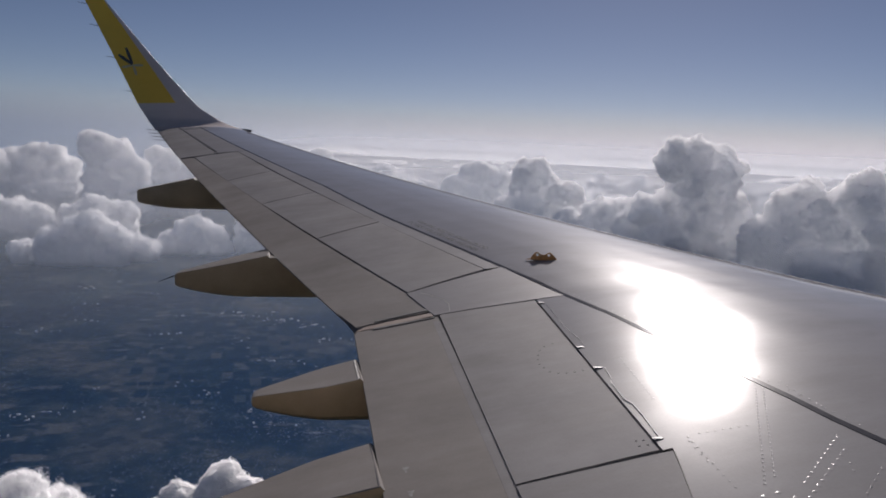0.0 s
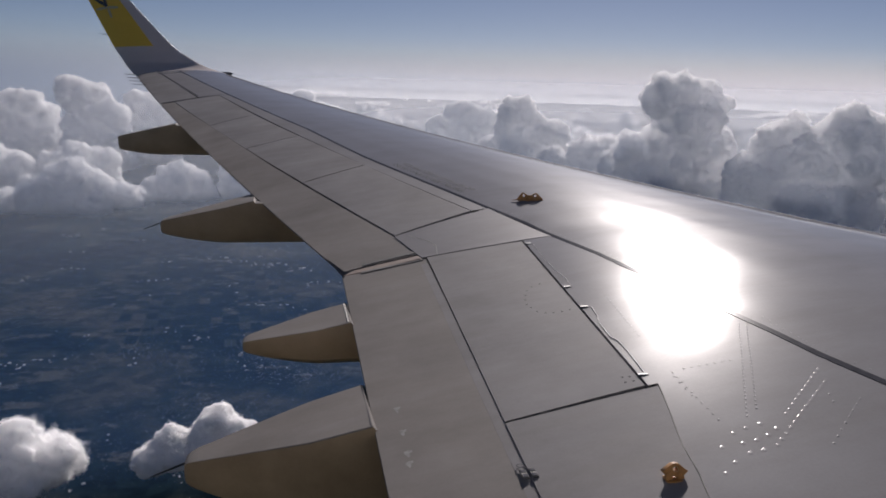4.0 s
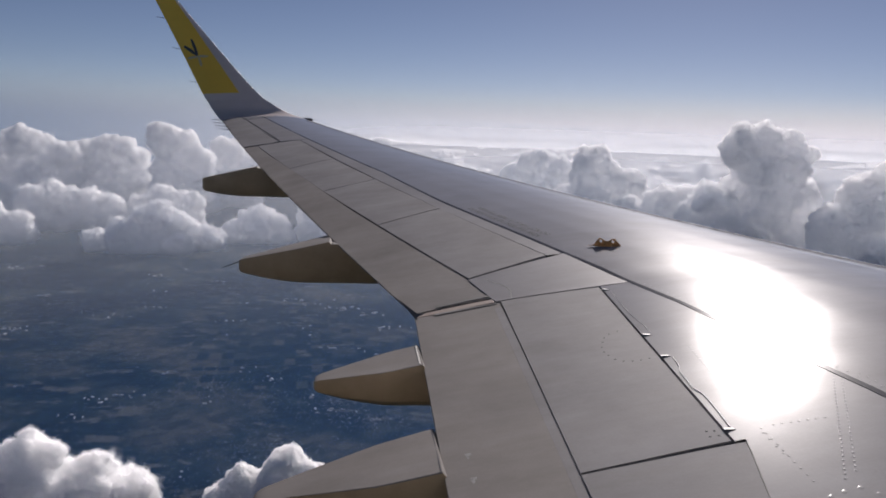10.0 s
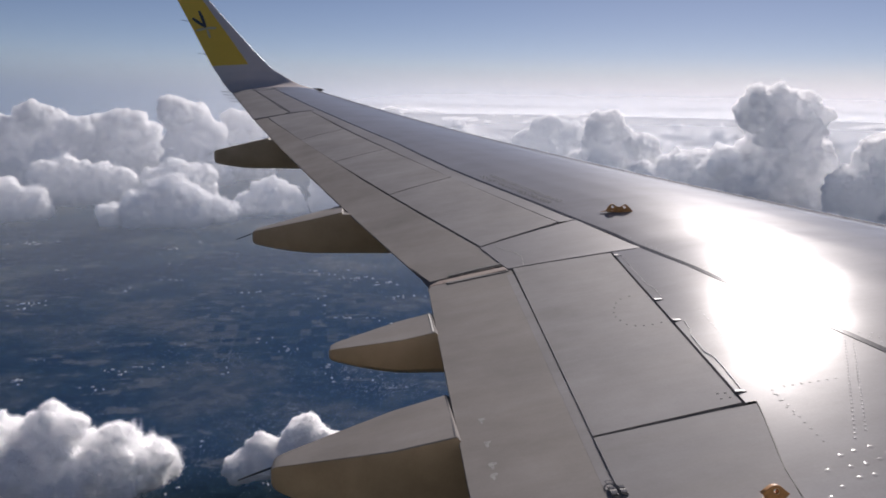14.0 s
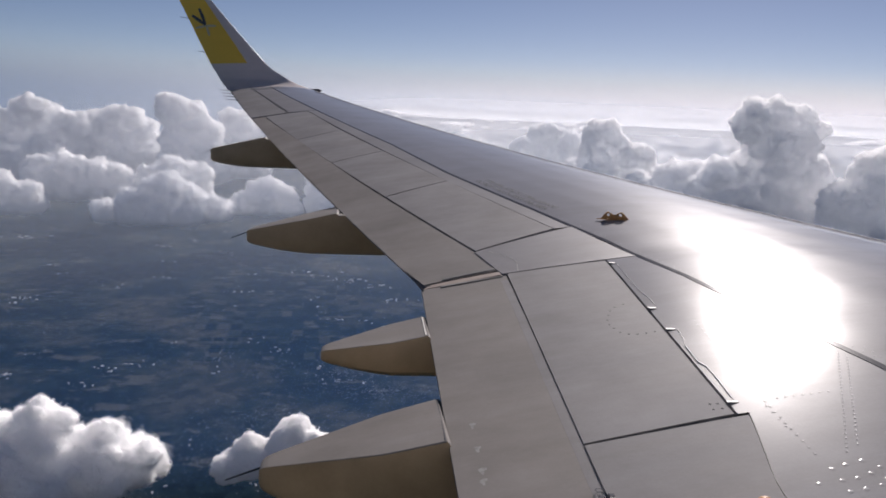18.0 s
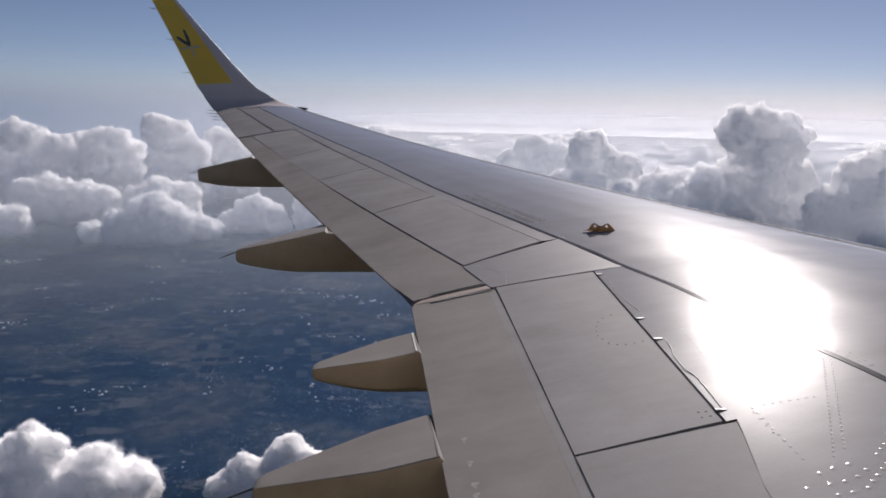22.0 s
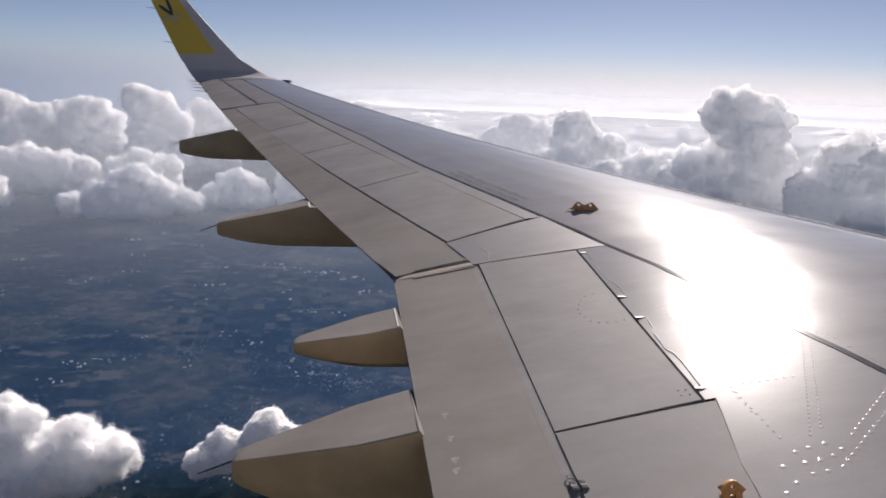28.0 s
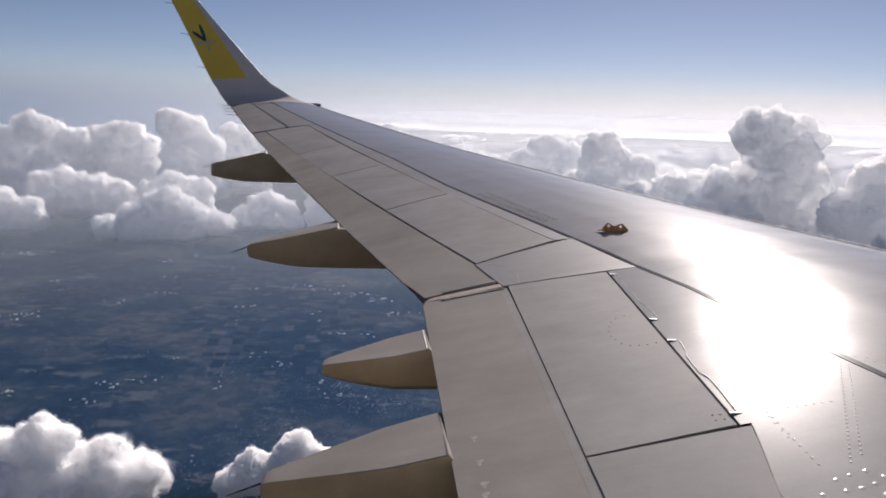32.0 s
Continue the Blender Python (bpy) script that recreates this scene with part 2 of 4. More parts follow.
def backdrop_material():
    """Glowing sheet painted as the hazy horizon air, warmer and brighter towards the sun, fading into the sky."""
    m, nt, nodes, p = material("horizon_haze_glow")
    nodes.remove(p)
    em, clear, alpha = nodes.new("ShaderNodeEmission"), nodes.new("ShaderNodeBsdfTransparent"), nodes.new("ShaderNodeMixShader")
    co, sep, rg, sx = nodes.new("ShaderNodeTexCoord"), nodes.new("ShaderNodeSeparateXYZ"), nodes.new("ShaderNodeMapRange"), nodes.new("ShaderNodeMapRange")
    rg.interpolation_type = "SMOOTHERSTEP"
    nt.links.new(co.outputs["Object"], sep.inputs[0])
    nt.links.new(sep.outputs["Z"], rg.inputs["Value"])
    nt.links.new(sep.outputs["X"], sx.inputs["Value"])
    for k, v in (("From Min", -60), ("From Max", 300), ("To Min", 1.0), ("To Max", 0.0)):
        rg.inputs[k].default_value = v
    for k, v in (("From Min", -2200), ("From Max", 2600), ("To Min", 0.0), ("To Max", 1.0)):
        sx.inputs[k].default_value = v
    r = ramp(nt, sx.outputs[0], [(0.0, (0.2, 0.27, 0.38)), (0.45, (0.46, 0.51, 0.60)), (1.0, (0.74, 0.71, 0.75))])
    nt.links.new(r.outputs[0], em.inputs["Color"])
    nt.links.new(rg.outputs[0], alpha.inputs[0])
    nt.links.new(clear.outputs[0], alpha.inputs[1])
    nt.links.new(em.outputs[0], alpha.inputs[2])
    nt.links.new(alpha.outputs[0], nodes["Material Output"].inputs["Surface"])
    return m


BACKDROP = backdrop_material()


def ground_material():
    """Woods, fields and bare soil in patches of several sizes."""
    m, nt, nodes, p = material("countryside")
    hills = noise_node(nt, 0.0052, 10, (1, 1, 1), 0.62)
    land = ramp(nt, hills.outputs["Fac"], [(0.36, (0.004, 0.011, 0.017)), (0.46, (0.008, 0.018, 0.025)), (0.52, (0.026, 0.034, 0.036)), (0.64, (0.062, 0.062, 0.057))])
    vor = nodes.new("ShaderNodeTexVoronoi")
    vor.inputs["Scale"].default_value = 0.06
    co = nodes.new("ShaderNodeTexCoord")
    nt.links.new(co.outputs["Object"], vor.inputs["Vector"])
    fields = ramp(nt, vor.outputs["Color"], [(0.15, (0.4, 0.45, 0.45)), (0.5, (0.9, 0.95, 0.85)), (0.85, (1.7, 1.55, 1.3))])
    c = mixed(nt, land.outputs[0], fields.outputs[0], 0.6)
    clear = noise_node(nt, 0.02, 8, (0.6, 1, 1), 0.66)
    cr = ramp(nt, clear.outputs["Fac"], [(0.575, (0, 0, 0)), (0.61, (0.55, 0.55, 0.55)), (0.75, (0.8, 0.8, 0.8))])
    mc = nodes.new("ShaderNodeMix")
    mc.data_type = "RGBA"
    nt.links.new(cr.outputs[0], mc.inputs[0])
    nt.links.new(c, mc.inputs[6])
    mc.inputs[7].default_value = (0.12, 0.115, 0.10, 1)
    fine = noise_node(nt, 0.25, 7, (1, 1, 1), 0.74)
    fr = ramp(nt, fine.outputs["Fac"], [(0.32, (0.6, 0.62, 0.65)), (0.62, (1.35, 1.33, 1.25))])
    c = mixed(nt, mc.outputs[2], fr.outputs[0], 0.9)
    nt.links.new(c, p.inputs["Base Color"])
    p.inputs["Roughness"].default_value, p.inputs["Specular IOR Level"].default_value = 0.95, 0.0
    return m


PARCEL, _nt, _nodes, _p = material("field_parcels")
_geo = _nodes.new("ShaderNodeNewGeometry")
_r = ramp(_nt, _geo.outputs["Random Per Island"], [(0.0, (0.006, 0.014, 0.018)), (0.5, (0.014, 0.026, 0.028)), (0.8, (0.040, 0.050, 0.046)), (1.0, (0.075, 0.075, 0.065))])
_f = noise_node(_nt, 0.2, 6)
_fr = ramp(_nt, _f.outputs["Fac"], [(0.3, (0.7, 0.7, 0.7)), (0.7, (1.15, 1.15, 1.15))])
_nt.links.new(mixed(_nt, _r.outputs[0], _fr.outputs[0], 1.0), _p.inputs["Base Color"])
_p.inputs["Roughness"].default_value, _p.inputs["Specular IOR Level"].default_value = 0.95, 0.0
GROUND = ground_material()
HALL, _nt, _nodes, _p = material("pale_hall_roofs")
_geo = _nodes.new("ShaderNodeNewGeometry")
_r = ramp(_nt, _geo.outputs["Random Per Island"], [(0.0, (0.10, 0.10, 0.11)), (0.4, (0.30, 0.29, 0.28)), (1.0, (0.8, 0.8, 0.8))])
_nt.links.new(_r.outputs[0], _p.inputs["Base Color"])
_p.inputs["Roughness"].default_value = 0.45
ROOF, _nt, _nodes, _p = material("mixed_rooftops")
_geo = _nodes.new("ShaderNodeNewGeometry")
_r = ramp(_nt, _geo.outputs["Random Per Island"], [(0.0, (0.04, 0.05, 0.06)), (0.55, (0.11, 0.115, 0.12)), (0.85, (0.24, 0.235, 0.23)), (1.0, (0.6, 0.6, 0.6))])
_nt.links.new(_r.outputs[0], _p.inputs["Base Color"])
_p.inputs["Roughness"].default_value = 0.5


# ---- mesh helpers ----
def mesh_ob(name, verts, faces, mat, parent=None, label="", smooth=True):
    me = bpy.data.meshes.new(name)
    me.from_pydata([tuple(v) for v in verts], [], faces)
    me.materials.append(mat)
    if smooth:
        me.polygons.foreach_set("use_smooth", [True] * len(me.polygons))
    me.update()
    ob = new(name, me)
    ob.parent = parent
    if label:
        tagged(ob, label)
    return ob


def part(name, bm, mat, parent, label="", smooth=False):
    me = bpy.data.meshes.new(name)
    bm.to_mesh(me)
    bm.free()
    me.materials.append(mat)
    if smooth:
        me.polygons.foreach_set("use_smooth", [True] * len(me.polygons))
    ob = new(name, me)
    ob.parent = parent
    if label:
        tagged(ob, label)
    return ob


# ---- the wing's shape: x ahead, y outboard, z up; y is the distance from the airliner's middle line ----
YK = 6.4
PROFILE = [(0, 0), (.01, .016), (.03, .028), (.06, .039), (.1, .049), (.2, .062), (.3, .068), (.4, .070), (.5, .067), (.6, .059), (.7, .047), (.8, .033), (.9, .017), (1.0, 0)]
_pc = np.array([p[0] for p in PROFILE])
_pz = np.array([p[1] for p in PROFILE])
_cc = np.linspace(0, 1, 201) ** 1.5
_zz = np.interp(_cc, _pc, _pz)
for _ in range(6):
    _zz[12:-1] = (_zz[11:-2] + 2 * _zz[12:-1] + _zz[13:]) / 4


def chord_line(y):
    le = -0.5206 * y
    te = -7.123 if y < YK else -7.123 - 0.29088 * (y - YK)
    return le, te


def rear_height(y):
    d = y - YK
    return 0.0903 * d if d < 0 else 0.082 * d + 0.00372 * d * d


def lift_angle(y):
    return 0.0317 + 0.006 * (YK - y) if y < YK else 0.0317 - 0.0261 * (y - YK) / 10


def top(x, y):
    """Height of the wing's upper surface."""
    le, te = chord_line(y)
    ch = le - te
    c = min(max((le - x) / ch, 0), 1.0)
    return rear_height(y) + ch * (1 - c) * lift_angle(y) + ch * float(np.interp(c, _cc, _zz))


def bottom(x, y):
    le, te = chord_line(y)
    ch = le - te
    c = min(max((le - x) / ch, 0), 1.0)
    return rear_height(y) + ch * (1 - c) * lift_angle(y) - 0.75 * ch * float(np.interp(c, _cc, _zz))


def slab(name, front, rear, mat, parent, label="", nu=24, nv=10, inset=0.006, lift=0.0, thick=0.03, side=None):
    """A skin panel between a front and a rear edge line, each ((x, y) inner, (x, y) outer): follows the wing, with turned-down rims."""
    f0, f1, r0, r1 = (Vector(p) for p in (front[0], front[1], rear[0], rear[1]))

    def at(u, v):
        return (f0.lerp(f1, u)).lerp(r0.lerp(r1, u), v)

    wu = max((f1 - f0).length, 0.01)
    wv = max((r0 - f0).length, (r1 - f1).length, 0.01)
    du, dv = (side or inset) / wu, inset / wv
    soft_u, soft_v = 0.004 / wu, 0.004 / wv
    us = [du, du + soft_u] + [du + soft_u + (1 - 2 * du - 2 * soft_u) * k / nu for k in range(1, nu)] + [1 - du - soft_u, 1 - du]
    vs = [dv, dv + soft_v] + [dv + soft_v + (1 - 2 * dv - 2 * soft_v) * k / nv for k in range(1, nv)] + [1 - dv - soft_v, 1 - dv]
    verts, faces = [], []
    for i, u in enumerate(us):
        for j, v in enumerate(vs):
            p = at(u, v)
            z = top(p.x, p.y) + lift 
            verts.append((p.x, p.y, z))
    n, m = len(us), len(vs)
    for i in range(n - 1):
        for j in range(m - 1):
            faces.append((i * m + j, i * m + j + 1, (i + 1) * m + j + 1, (i + 1) * m + j))
    ring = [i * m for i in range(n)] + [(n - 1) * m + j for j in range(1, m)] + [i * m + m - 1 for i in range(n - 2, -1, -1)] + [j for j in range(m - 2, 0, -1)]
    base = len(verts)
    for k in ring:
        x, y, z = verts[k]
        verts.append((x, y, z - thick))
    for k in range(len(ring)):
        a, b = ring[k], ring[(k + 1) % len(ring)]
        faces.append((a, base + k, base + (k + 1) % len(ring), b))
    faces.append(tuple(base + k for k in range(len(ring)))[::-1])
    ob = mesh_ob(name, verts, faces, mat, parent, label)
    ob.data.set_sharp_from_angle(angle=radians(25))
    return ob


def poly_x(line, y):
    for (x0, y0), (x1, y1) in zip(line, line[1:]):
        if y <= y1:
            return x0 + (x1 - x0) * (y - y0) / (y1 - y0)
    return line[-1][0]


def ribbon(name, line, width, mat, parent, label="", lift=0.0015, step=0.12):
    """A flat strip laid on the wing along a line of (x, y)."""
    pts = []
    for (x0, y0), (x1, y1) in zip(line, line[1:]):
        n = max(1, int(math.hypot(x1 - x0, y1 - y0) / step))
        pts += [(x0 + (x1 - x0) * k / n, y0 + (y1 - y0) * k / n) for k in range(n)]
    pts.append(line[-1])
    verts, faces = [], []
    for k, (x, y) in enumerate(pts):
        a, b = pts[max(k - 1, 0)], pts[min(k + 1, len(pts) - 1)]
        d = Vector((b[0] - a[0], b[1] - a[1])).normalized()
        w = width(k / (len(pts) - 1)) if callable(width) else width
        for s in (-0.5, 0.5):
            px, py = x - d.y * w * s, y + d.x * w * s
            verts.append((px, py, top(px, py) + lift))
        for s in (-0.5, 0.5):
            px, py = x - d.y * w * s, y + d.x * w * s
            verts.append((px, py, top(px, py) - 0.004))
    for k in range(len(pts) - 1):
        a, b = 4 * k, 4 * k + 4
        faces += [(a, b, b + 1, a + 1), (a + 1, b + 1, b + 3, a + 3), (a + 2, b + 2, b, a)]
    return mesh_ob(name, verts, faces, mat, parent, label, False)


def rod(bm, a, b, r0, r1, seg=8):
    a, b = Vector(a), Vector(b)
    m = Matrix.Translation((a + b) / 2) @ (b - a).to_track_quat("Z", "Y").to_matrix().to_4x4()
    bmesh.ops.create_cone(bm, cap_ends=True, segments=seg, radius1=r0, radius2=r1, depth=(b - a).length, matrix=m)


# ---- the wing ----
wing = tagged(new("airliner_wing"), "light grey painted airliner wing with yellow upturned tip, flaps retracted", "aircraft wing")

STRIP = [(-4.80, 1.7), (-5.06, 3.0), (-5.30, 4.05), (-5.345, 4.255), (-5.382, 4.503), (-5.44, 4.80), (-5.60, 5.55), (-5.655, 5.85), (-5.86, 6.65), (-6.189, 7.645), (-6.711, 9.132), (-7.205, 10.73), (-7.922, 12.65), (-9.108, 15.745), (-9.205, 16.0)]
SP_F = [(-6.137, 7.08), (-6.739, 8.833), (-7.306, 10.42), (-7.819, 11.86), (-8.36, 13.46)]
SP_R = [(-6.722, 6.845), (-7.308, 8.57), (-7.860, 10.18), (-8.343, 11.59), (-8.962, 13.40)]

# dark inner structure, seen only through the joints
verts, faces = [], []
stations = [1.7 + 0.376 * k for k in range(13)] + [6.4 + 0.6 * k for k in range(1, 17)]
NC = 26
for y in stations:
    le, te = chord_line(y)
    for k in range(NC):
        x = le - 0.02 - (le - te - 0.05) * (k / (NC - 1)) ** 1.4
        verts.append((x, y, max(top(x, y) - 0.028, bottom(x, y) + 0.002)))
    for k in range(NC - 1, -1, -1):
        x = le - 0.02 - (le - te - 0.05) * (k / (NC - 1)) ** 1.4
        verts.append((x, y, bottom(x, y)))
M2 = 2 * NC
for s in range(len(stations) - 1):
    for k in range(M2):
        a, b = s * M2 + k, s * M2 + (k + 1) % M2
        faces.append((a, b, b + M2, a + M2))
faces += [tuple(range(M2))[::-1], tuple(range((len(stations) - 1) * M2, len(stations) * M2))]
mesh_ob("inner_structure", verts, faces, CORE, wing, "dark inner structure seen through panel joints")

# main skin between the slats and the sealant strip, and the panels behind it
def edge_grid(name, fx, rx, y0, y1, mat, label="", n=70, m=26, lift=0.0):
    """Skin between two lines fx(y) and rx(y), with short turned-down rims fore and aft."""
    verts, faces = [], []
    cols = [(0.0, -0.03), (0.0, 0.0)] + [(k / m, 0.0) for k in range(1, m)] + [(1.0, 0.0), (1.0, -0.03)]
    for i in range(n + 1):
        y = y0 + (y1 - y0) * i / n
        a, b = fx(y), rx(y)
        for v, dz in cols:
            x = a + (b - a) * v
            verts.append((x, y, top(x, y) + dz + lift))
    c = len(cols)
    for i in range(n):
        for j in range(c - 1):
            faces.append((i * c + j, i * c + j + 1, (i + 1) * c + j + 1, (i + 1) * c + j))
    ob = mesh_ob(name, verts, faces, mat, wing, label)
    ob.data.set_sharp_from_angle(angle=radians(25))
    return ob


def slat_rear(y):
    le, te = chord_line(y)
    return le - 0.135 * (le - te)


edge_grid("wing_skin", lambda y: slat_rear(y) - 0.006, lambda y: poly_x(STRIP, y) + 0.004, 1.7, 15.75, SKIN, "smooth grey upper wing skin", 110, 34)

# shroud strip between sealant and outboard spoilers
edge_grid("shroud_panel", lambda y: poly_x(STRIP, y) - 0.004, lambda y: SP_F[0][0] + (SP_F[-1][0] - SP_F[0][0]) * (y - 7.08) / (13.46 - 7.08) + 0.007, 7.088, 13.46, SHROUD, "", 60, 4)
# between the strip and the inboard spoiler
edge_grid("shroud_panel", lambda y: poly_x(STRIP, y) - 0.004, lambda y: -6.06 + 0.08 * (y - 4.288) / 2.02 + 0.008, 4.288, 6.3165, SKIN, "", 30, 10)
# fixed panel between the inboard and the outboard spoilers
slab("fixed_panel", ((-5.785, 6.315), (-6.012, 7.085)), ((-6.62, 6.352), (-6.735, 6.83)), SHROUD, wing, "", 14, 12, 0.004, 0.002)
# root panel ahead of the cover
edge_grid("root_skin", lambda y: poly_x(STRIP, y) - 0.004, lambda y: poly_x([(-6.55, 1.7), (-6.31, 3.0), (-6.21, 3.45), (-6.146, 3.703), (-6.124, 3.859), (-6.074, 4.046), (-6.034, 4.20), (-6.01, 4.29)], y) + 0.0006, 1.7, 4.288, SKIN, "", 34, 12)

# slats
cuts = [1.8, 5.6, 8.3, 10.9, 13.4, 15.75]
for a, b in zip(cuts, cuts[1:]):
    verts, faces = [], []
    n = 26
    prof = [1.0, 0.88, 0.75, 0.62, 0.5, 0.4, 0.3, 0.22, 0.15, 0.09, 0.05, 0.025, 0.01, 0.0]
    c = None
    for i in range(n + 1):
        y = a + 0.006 + (b - a - 0.012) * i / n
        le, te = chord_line(y)
        rear = slat_rear(y) + 0.006
        row = []
        for k, v in enumerate(prof):
            x = le + (rear - le) * v
            row.append((x, y, top(x, y)))
        row.insert(0, (rear, y, top(rear, y) - 0.025))
        for v in (0.02, 0.08, 0.2, 0.4):
            x = le + (rear - le) * v
            row.append((x, y, bottom(x, y)))
        verts += row
        c = len(row)
    for i in range(n):
        for j in range(c - 1):
            faces.append((i * c + j, (i + 1) * c + j, (i + 1) * c + j + 1, i * c + j + 1))
    mesh_ob("slat", verts, faces, SKIN, wing)

ribbon("slat_joint", [(slat_rear(y) + 0.004, y) for y in np.linspace(1.9, 15.7, 60)], 0.085, SEAL, wing, "dark joint behind the slats", 0.0015, 0.3)

# spoilers
for k in range(4):
    slab("spoiler", (SP_F[k], SP_F[k + 1]), (SP_R[k], SP_R[k + 1]), PANEL, wing, "", 20, 8, 0.0035, 0.001, 0.02, 0.009)
slab("spoiler", ((-6.06, 4.288), (-5.98, 6.31)), ((-6.643, 4.276), (-6.592, 6.345)), PANEL, wing, "wide inboard spoiler panel with grime streaks", 26, 10, 0.005, 0.001, 0.022)

# flaps, aileron and tip panel
slab("outboard_flap", ((-6.596, 6.445), (-8.966, 13.41)), ((-7.122, 6.405), (-9.148, 13.385)), FLAP, wing, "retracted outboard flap in warm grey paint", 46, 8, 0.002, -0.003, 0.010)
slab("inboard_flap", ((-6.697, 1.7), (-6.594, 6.33)), ((-7.125, 1.7), (-7.122, 6.33)), FLAP, wing, "retracted inboard flap in warm grey paint", 40, 10, 0.005, -0.004, 0.016)
slab("aileron", ((-8.66, 13.50), (-9.58, 16.05)), ((-9.165, 13.42), (-9.90, 16.02)), PANEL, wing, "aileron with dark hinge line", 20, 7, 0.004, 0.001, 0.014)
slab("fixed_panel", ((-8.23, 13.47), (-9.11, 15.75)), ((-8.655, 13.50), (-9.50, 15.78)), SHROUD, wing, "", 16, 6, 0.005)
slab("tip_panel", ((-8.25, 15.76), (-8.33, 16.0)), ((-9.50, 15.79), (-9.60, 16.02)), SKIN, wing, "", 5, 12, 0.0)
ribbon("hinge_line", [(-8.667, 13.58), (-9.11, 14.84), (-9.556, 16.08)], 0.024, SEAL, wing, "dark aileron hinge line", 0.0025)
ribbon("end_gap", [(-8.70, 13.452), (-8.93, 13.446), (-9.16, 13.44)], 0.05, SEAL, wing, "dark gap beside the aileron", 0.0025)
# raised cover at the wing root
COVER = [(-6.55, 1.7), (-6.31, 3.0), (-6.21, 3.45), (-6.146, 3.703), (-6.124, 3.859), (-6.074, 4.046), (-6.034, 4.20), (-6.02, 4.262)]
edge_grid("root_cover", lambda y: poly_x(COVER, y) - 0.0006, lambda y: -6.668 + 0.0222 * (y - 3.0) + 0.001, 1.7, 4.266, PANEL, "raised root cover panel", 30, 12, 0.002)
# grey ribbon paints the soft shade of the cover's rounded step
ribbon("cover_edge_shade", [(x + 0.003, y) for x, y in COVER], 0.0035, SEAM, wing, "thin grey line painted as shade along the cover step", 0.0025)

ribbon("sealant_strip", STRIP, lambda k: 0.036 - 0.018 * min(1, k * 1.6), STRIP_SEAL, wing, "dark sealant line along the wing", 0.002)

# upturned tip
SECT = [((-8.33, 16.0, 1.165), (-9.916, 16.0, 1.135)), ((-8.50, 16.38, 1.205), (-10.04, 16.42, 1.195)), ((-8.80, 16.62, 1.30), (-10.17, 16.68, 1.31)),
        ((-9.12, 16.75, 1.47), (-10.27, 16.78, 1.45)), ((-9.40, 16.83, 1.67), (-10.385, 16.83, 1.62)), ((-10.11, 17.02, 2.42), (-10.80, 17.02, 2.40)),
        ((-10.85, 17.20, 3.25), (-11.26, 17.20, 3.25)), ((-11.04, 17.245, 3.455), (-11.375, 17.25, 3.465)), ((-11.22, 17.26, 3.52), (-11.40, 17.26, 3.515))]


def section(s):
    """Leading and trailing point at a place along the tip, smoothed."""
    k = min(int(s), len(SECT) - 2)
    t = s - k
    out = []
    for e in (0, 1):
        p = [Vector(SECT[min(max(k + d, 0), len(SECT) - 1)][e]) for d in (-1, 0, 1, 2)]
        out.append(0.5 * ((2 * p[1]) + (p[2] - p[0]) * t + (2 * p[0] - 5 * p[1] + 4 * p[2] - p[3]) * t * t + (3 * p[1] - p[0] - 3 * p[2] + p[3]) * t ** 3))
    return out


def tip_point(s, v, side):
    """v: 0 at the trailing edge, 1 at the leading edge; side 1 faces the cabin."""
    le, te = section(s)
    l2, t2 = section(min(s + 0.05, 7.999))
    l1, t1 = section(max(s - 0.05, 0))
    along = ((l2 + t2) - (l1 + t1)).normalized()
    ch = le - te
    nrm = ch.cross(along).normalized()
    half = ch.length * 0.052 * 2.6 * (math.sqrt(max(1 - v, 0)) * v * 0.75 + 0.0)
    base = te + ch * v
    blend = 1.0 if side > 0 else -0.8
    return base + nrm * half * blend, nrm


verts, faces = [], []
NS, NV = 64, 22
vv = [0.5 - 0.5 * math.cos(math.pi * k / NV) for k in range(NV + 1)]
for i in range(NS + 1):
    s = 8 * i / NS * 0.99999
    for v in vv:
        verts.append(tip_point(s, v, 1)[0])
    for v in vv[::-1][1:-1]:
        verts.append(tip_point(s, v, -1)[0])
c = 2 * NV
for i in range(NS):
    for j in range(c):
        faces.append((i * c + j, i * c + (j + 1) % c, (i + 1) * c + (j + 1) % c, (i + 1) * c + j))
faces.append(tuple(NS * c + j for j in range(c)))
winglet = mesh_ob("winglet", verts, faces, TIPGREY, wing, "upturned wing tip, grey leading edge and yellow field")


def tip_patch(name, s0, s1, v0, v1, mat, label="", lift=0.004, n=24, m=8):
    verts, faces = [], []
    for i in range(n + 1):
        s = s0 + (s1 - s0) * i / n
        for j in range(m + 1):
            v = v0(s) + (v1(s) - v0(s)) * j / m
            p, nr = tip_point(s, v, 1)
            verts.append(p + nr * lift)
    for i in range(n):
        for j in range(m):
            faces.append((i * (m + 1) + j, i * (m + 1) + j + 1, (i + 1) * (m + 1) + j + 1, (i + 1) * (m + 1) + j))
    return mesh_ob(name, verts, faces, mat, winglet, label)


tip_patch("painted_field", 3.96, 7.99, lambda s: 0.0, lambda s: 0.667 + 0.083 * min(max(s - 4, 0), 1) + 0.13 * min(max(s - 5, 0), 1) + 0.12 * min(max(s - 6, 0), 1), YELLOW, "matt yellow painted field", 0.004, 40, 10)


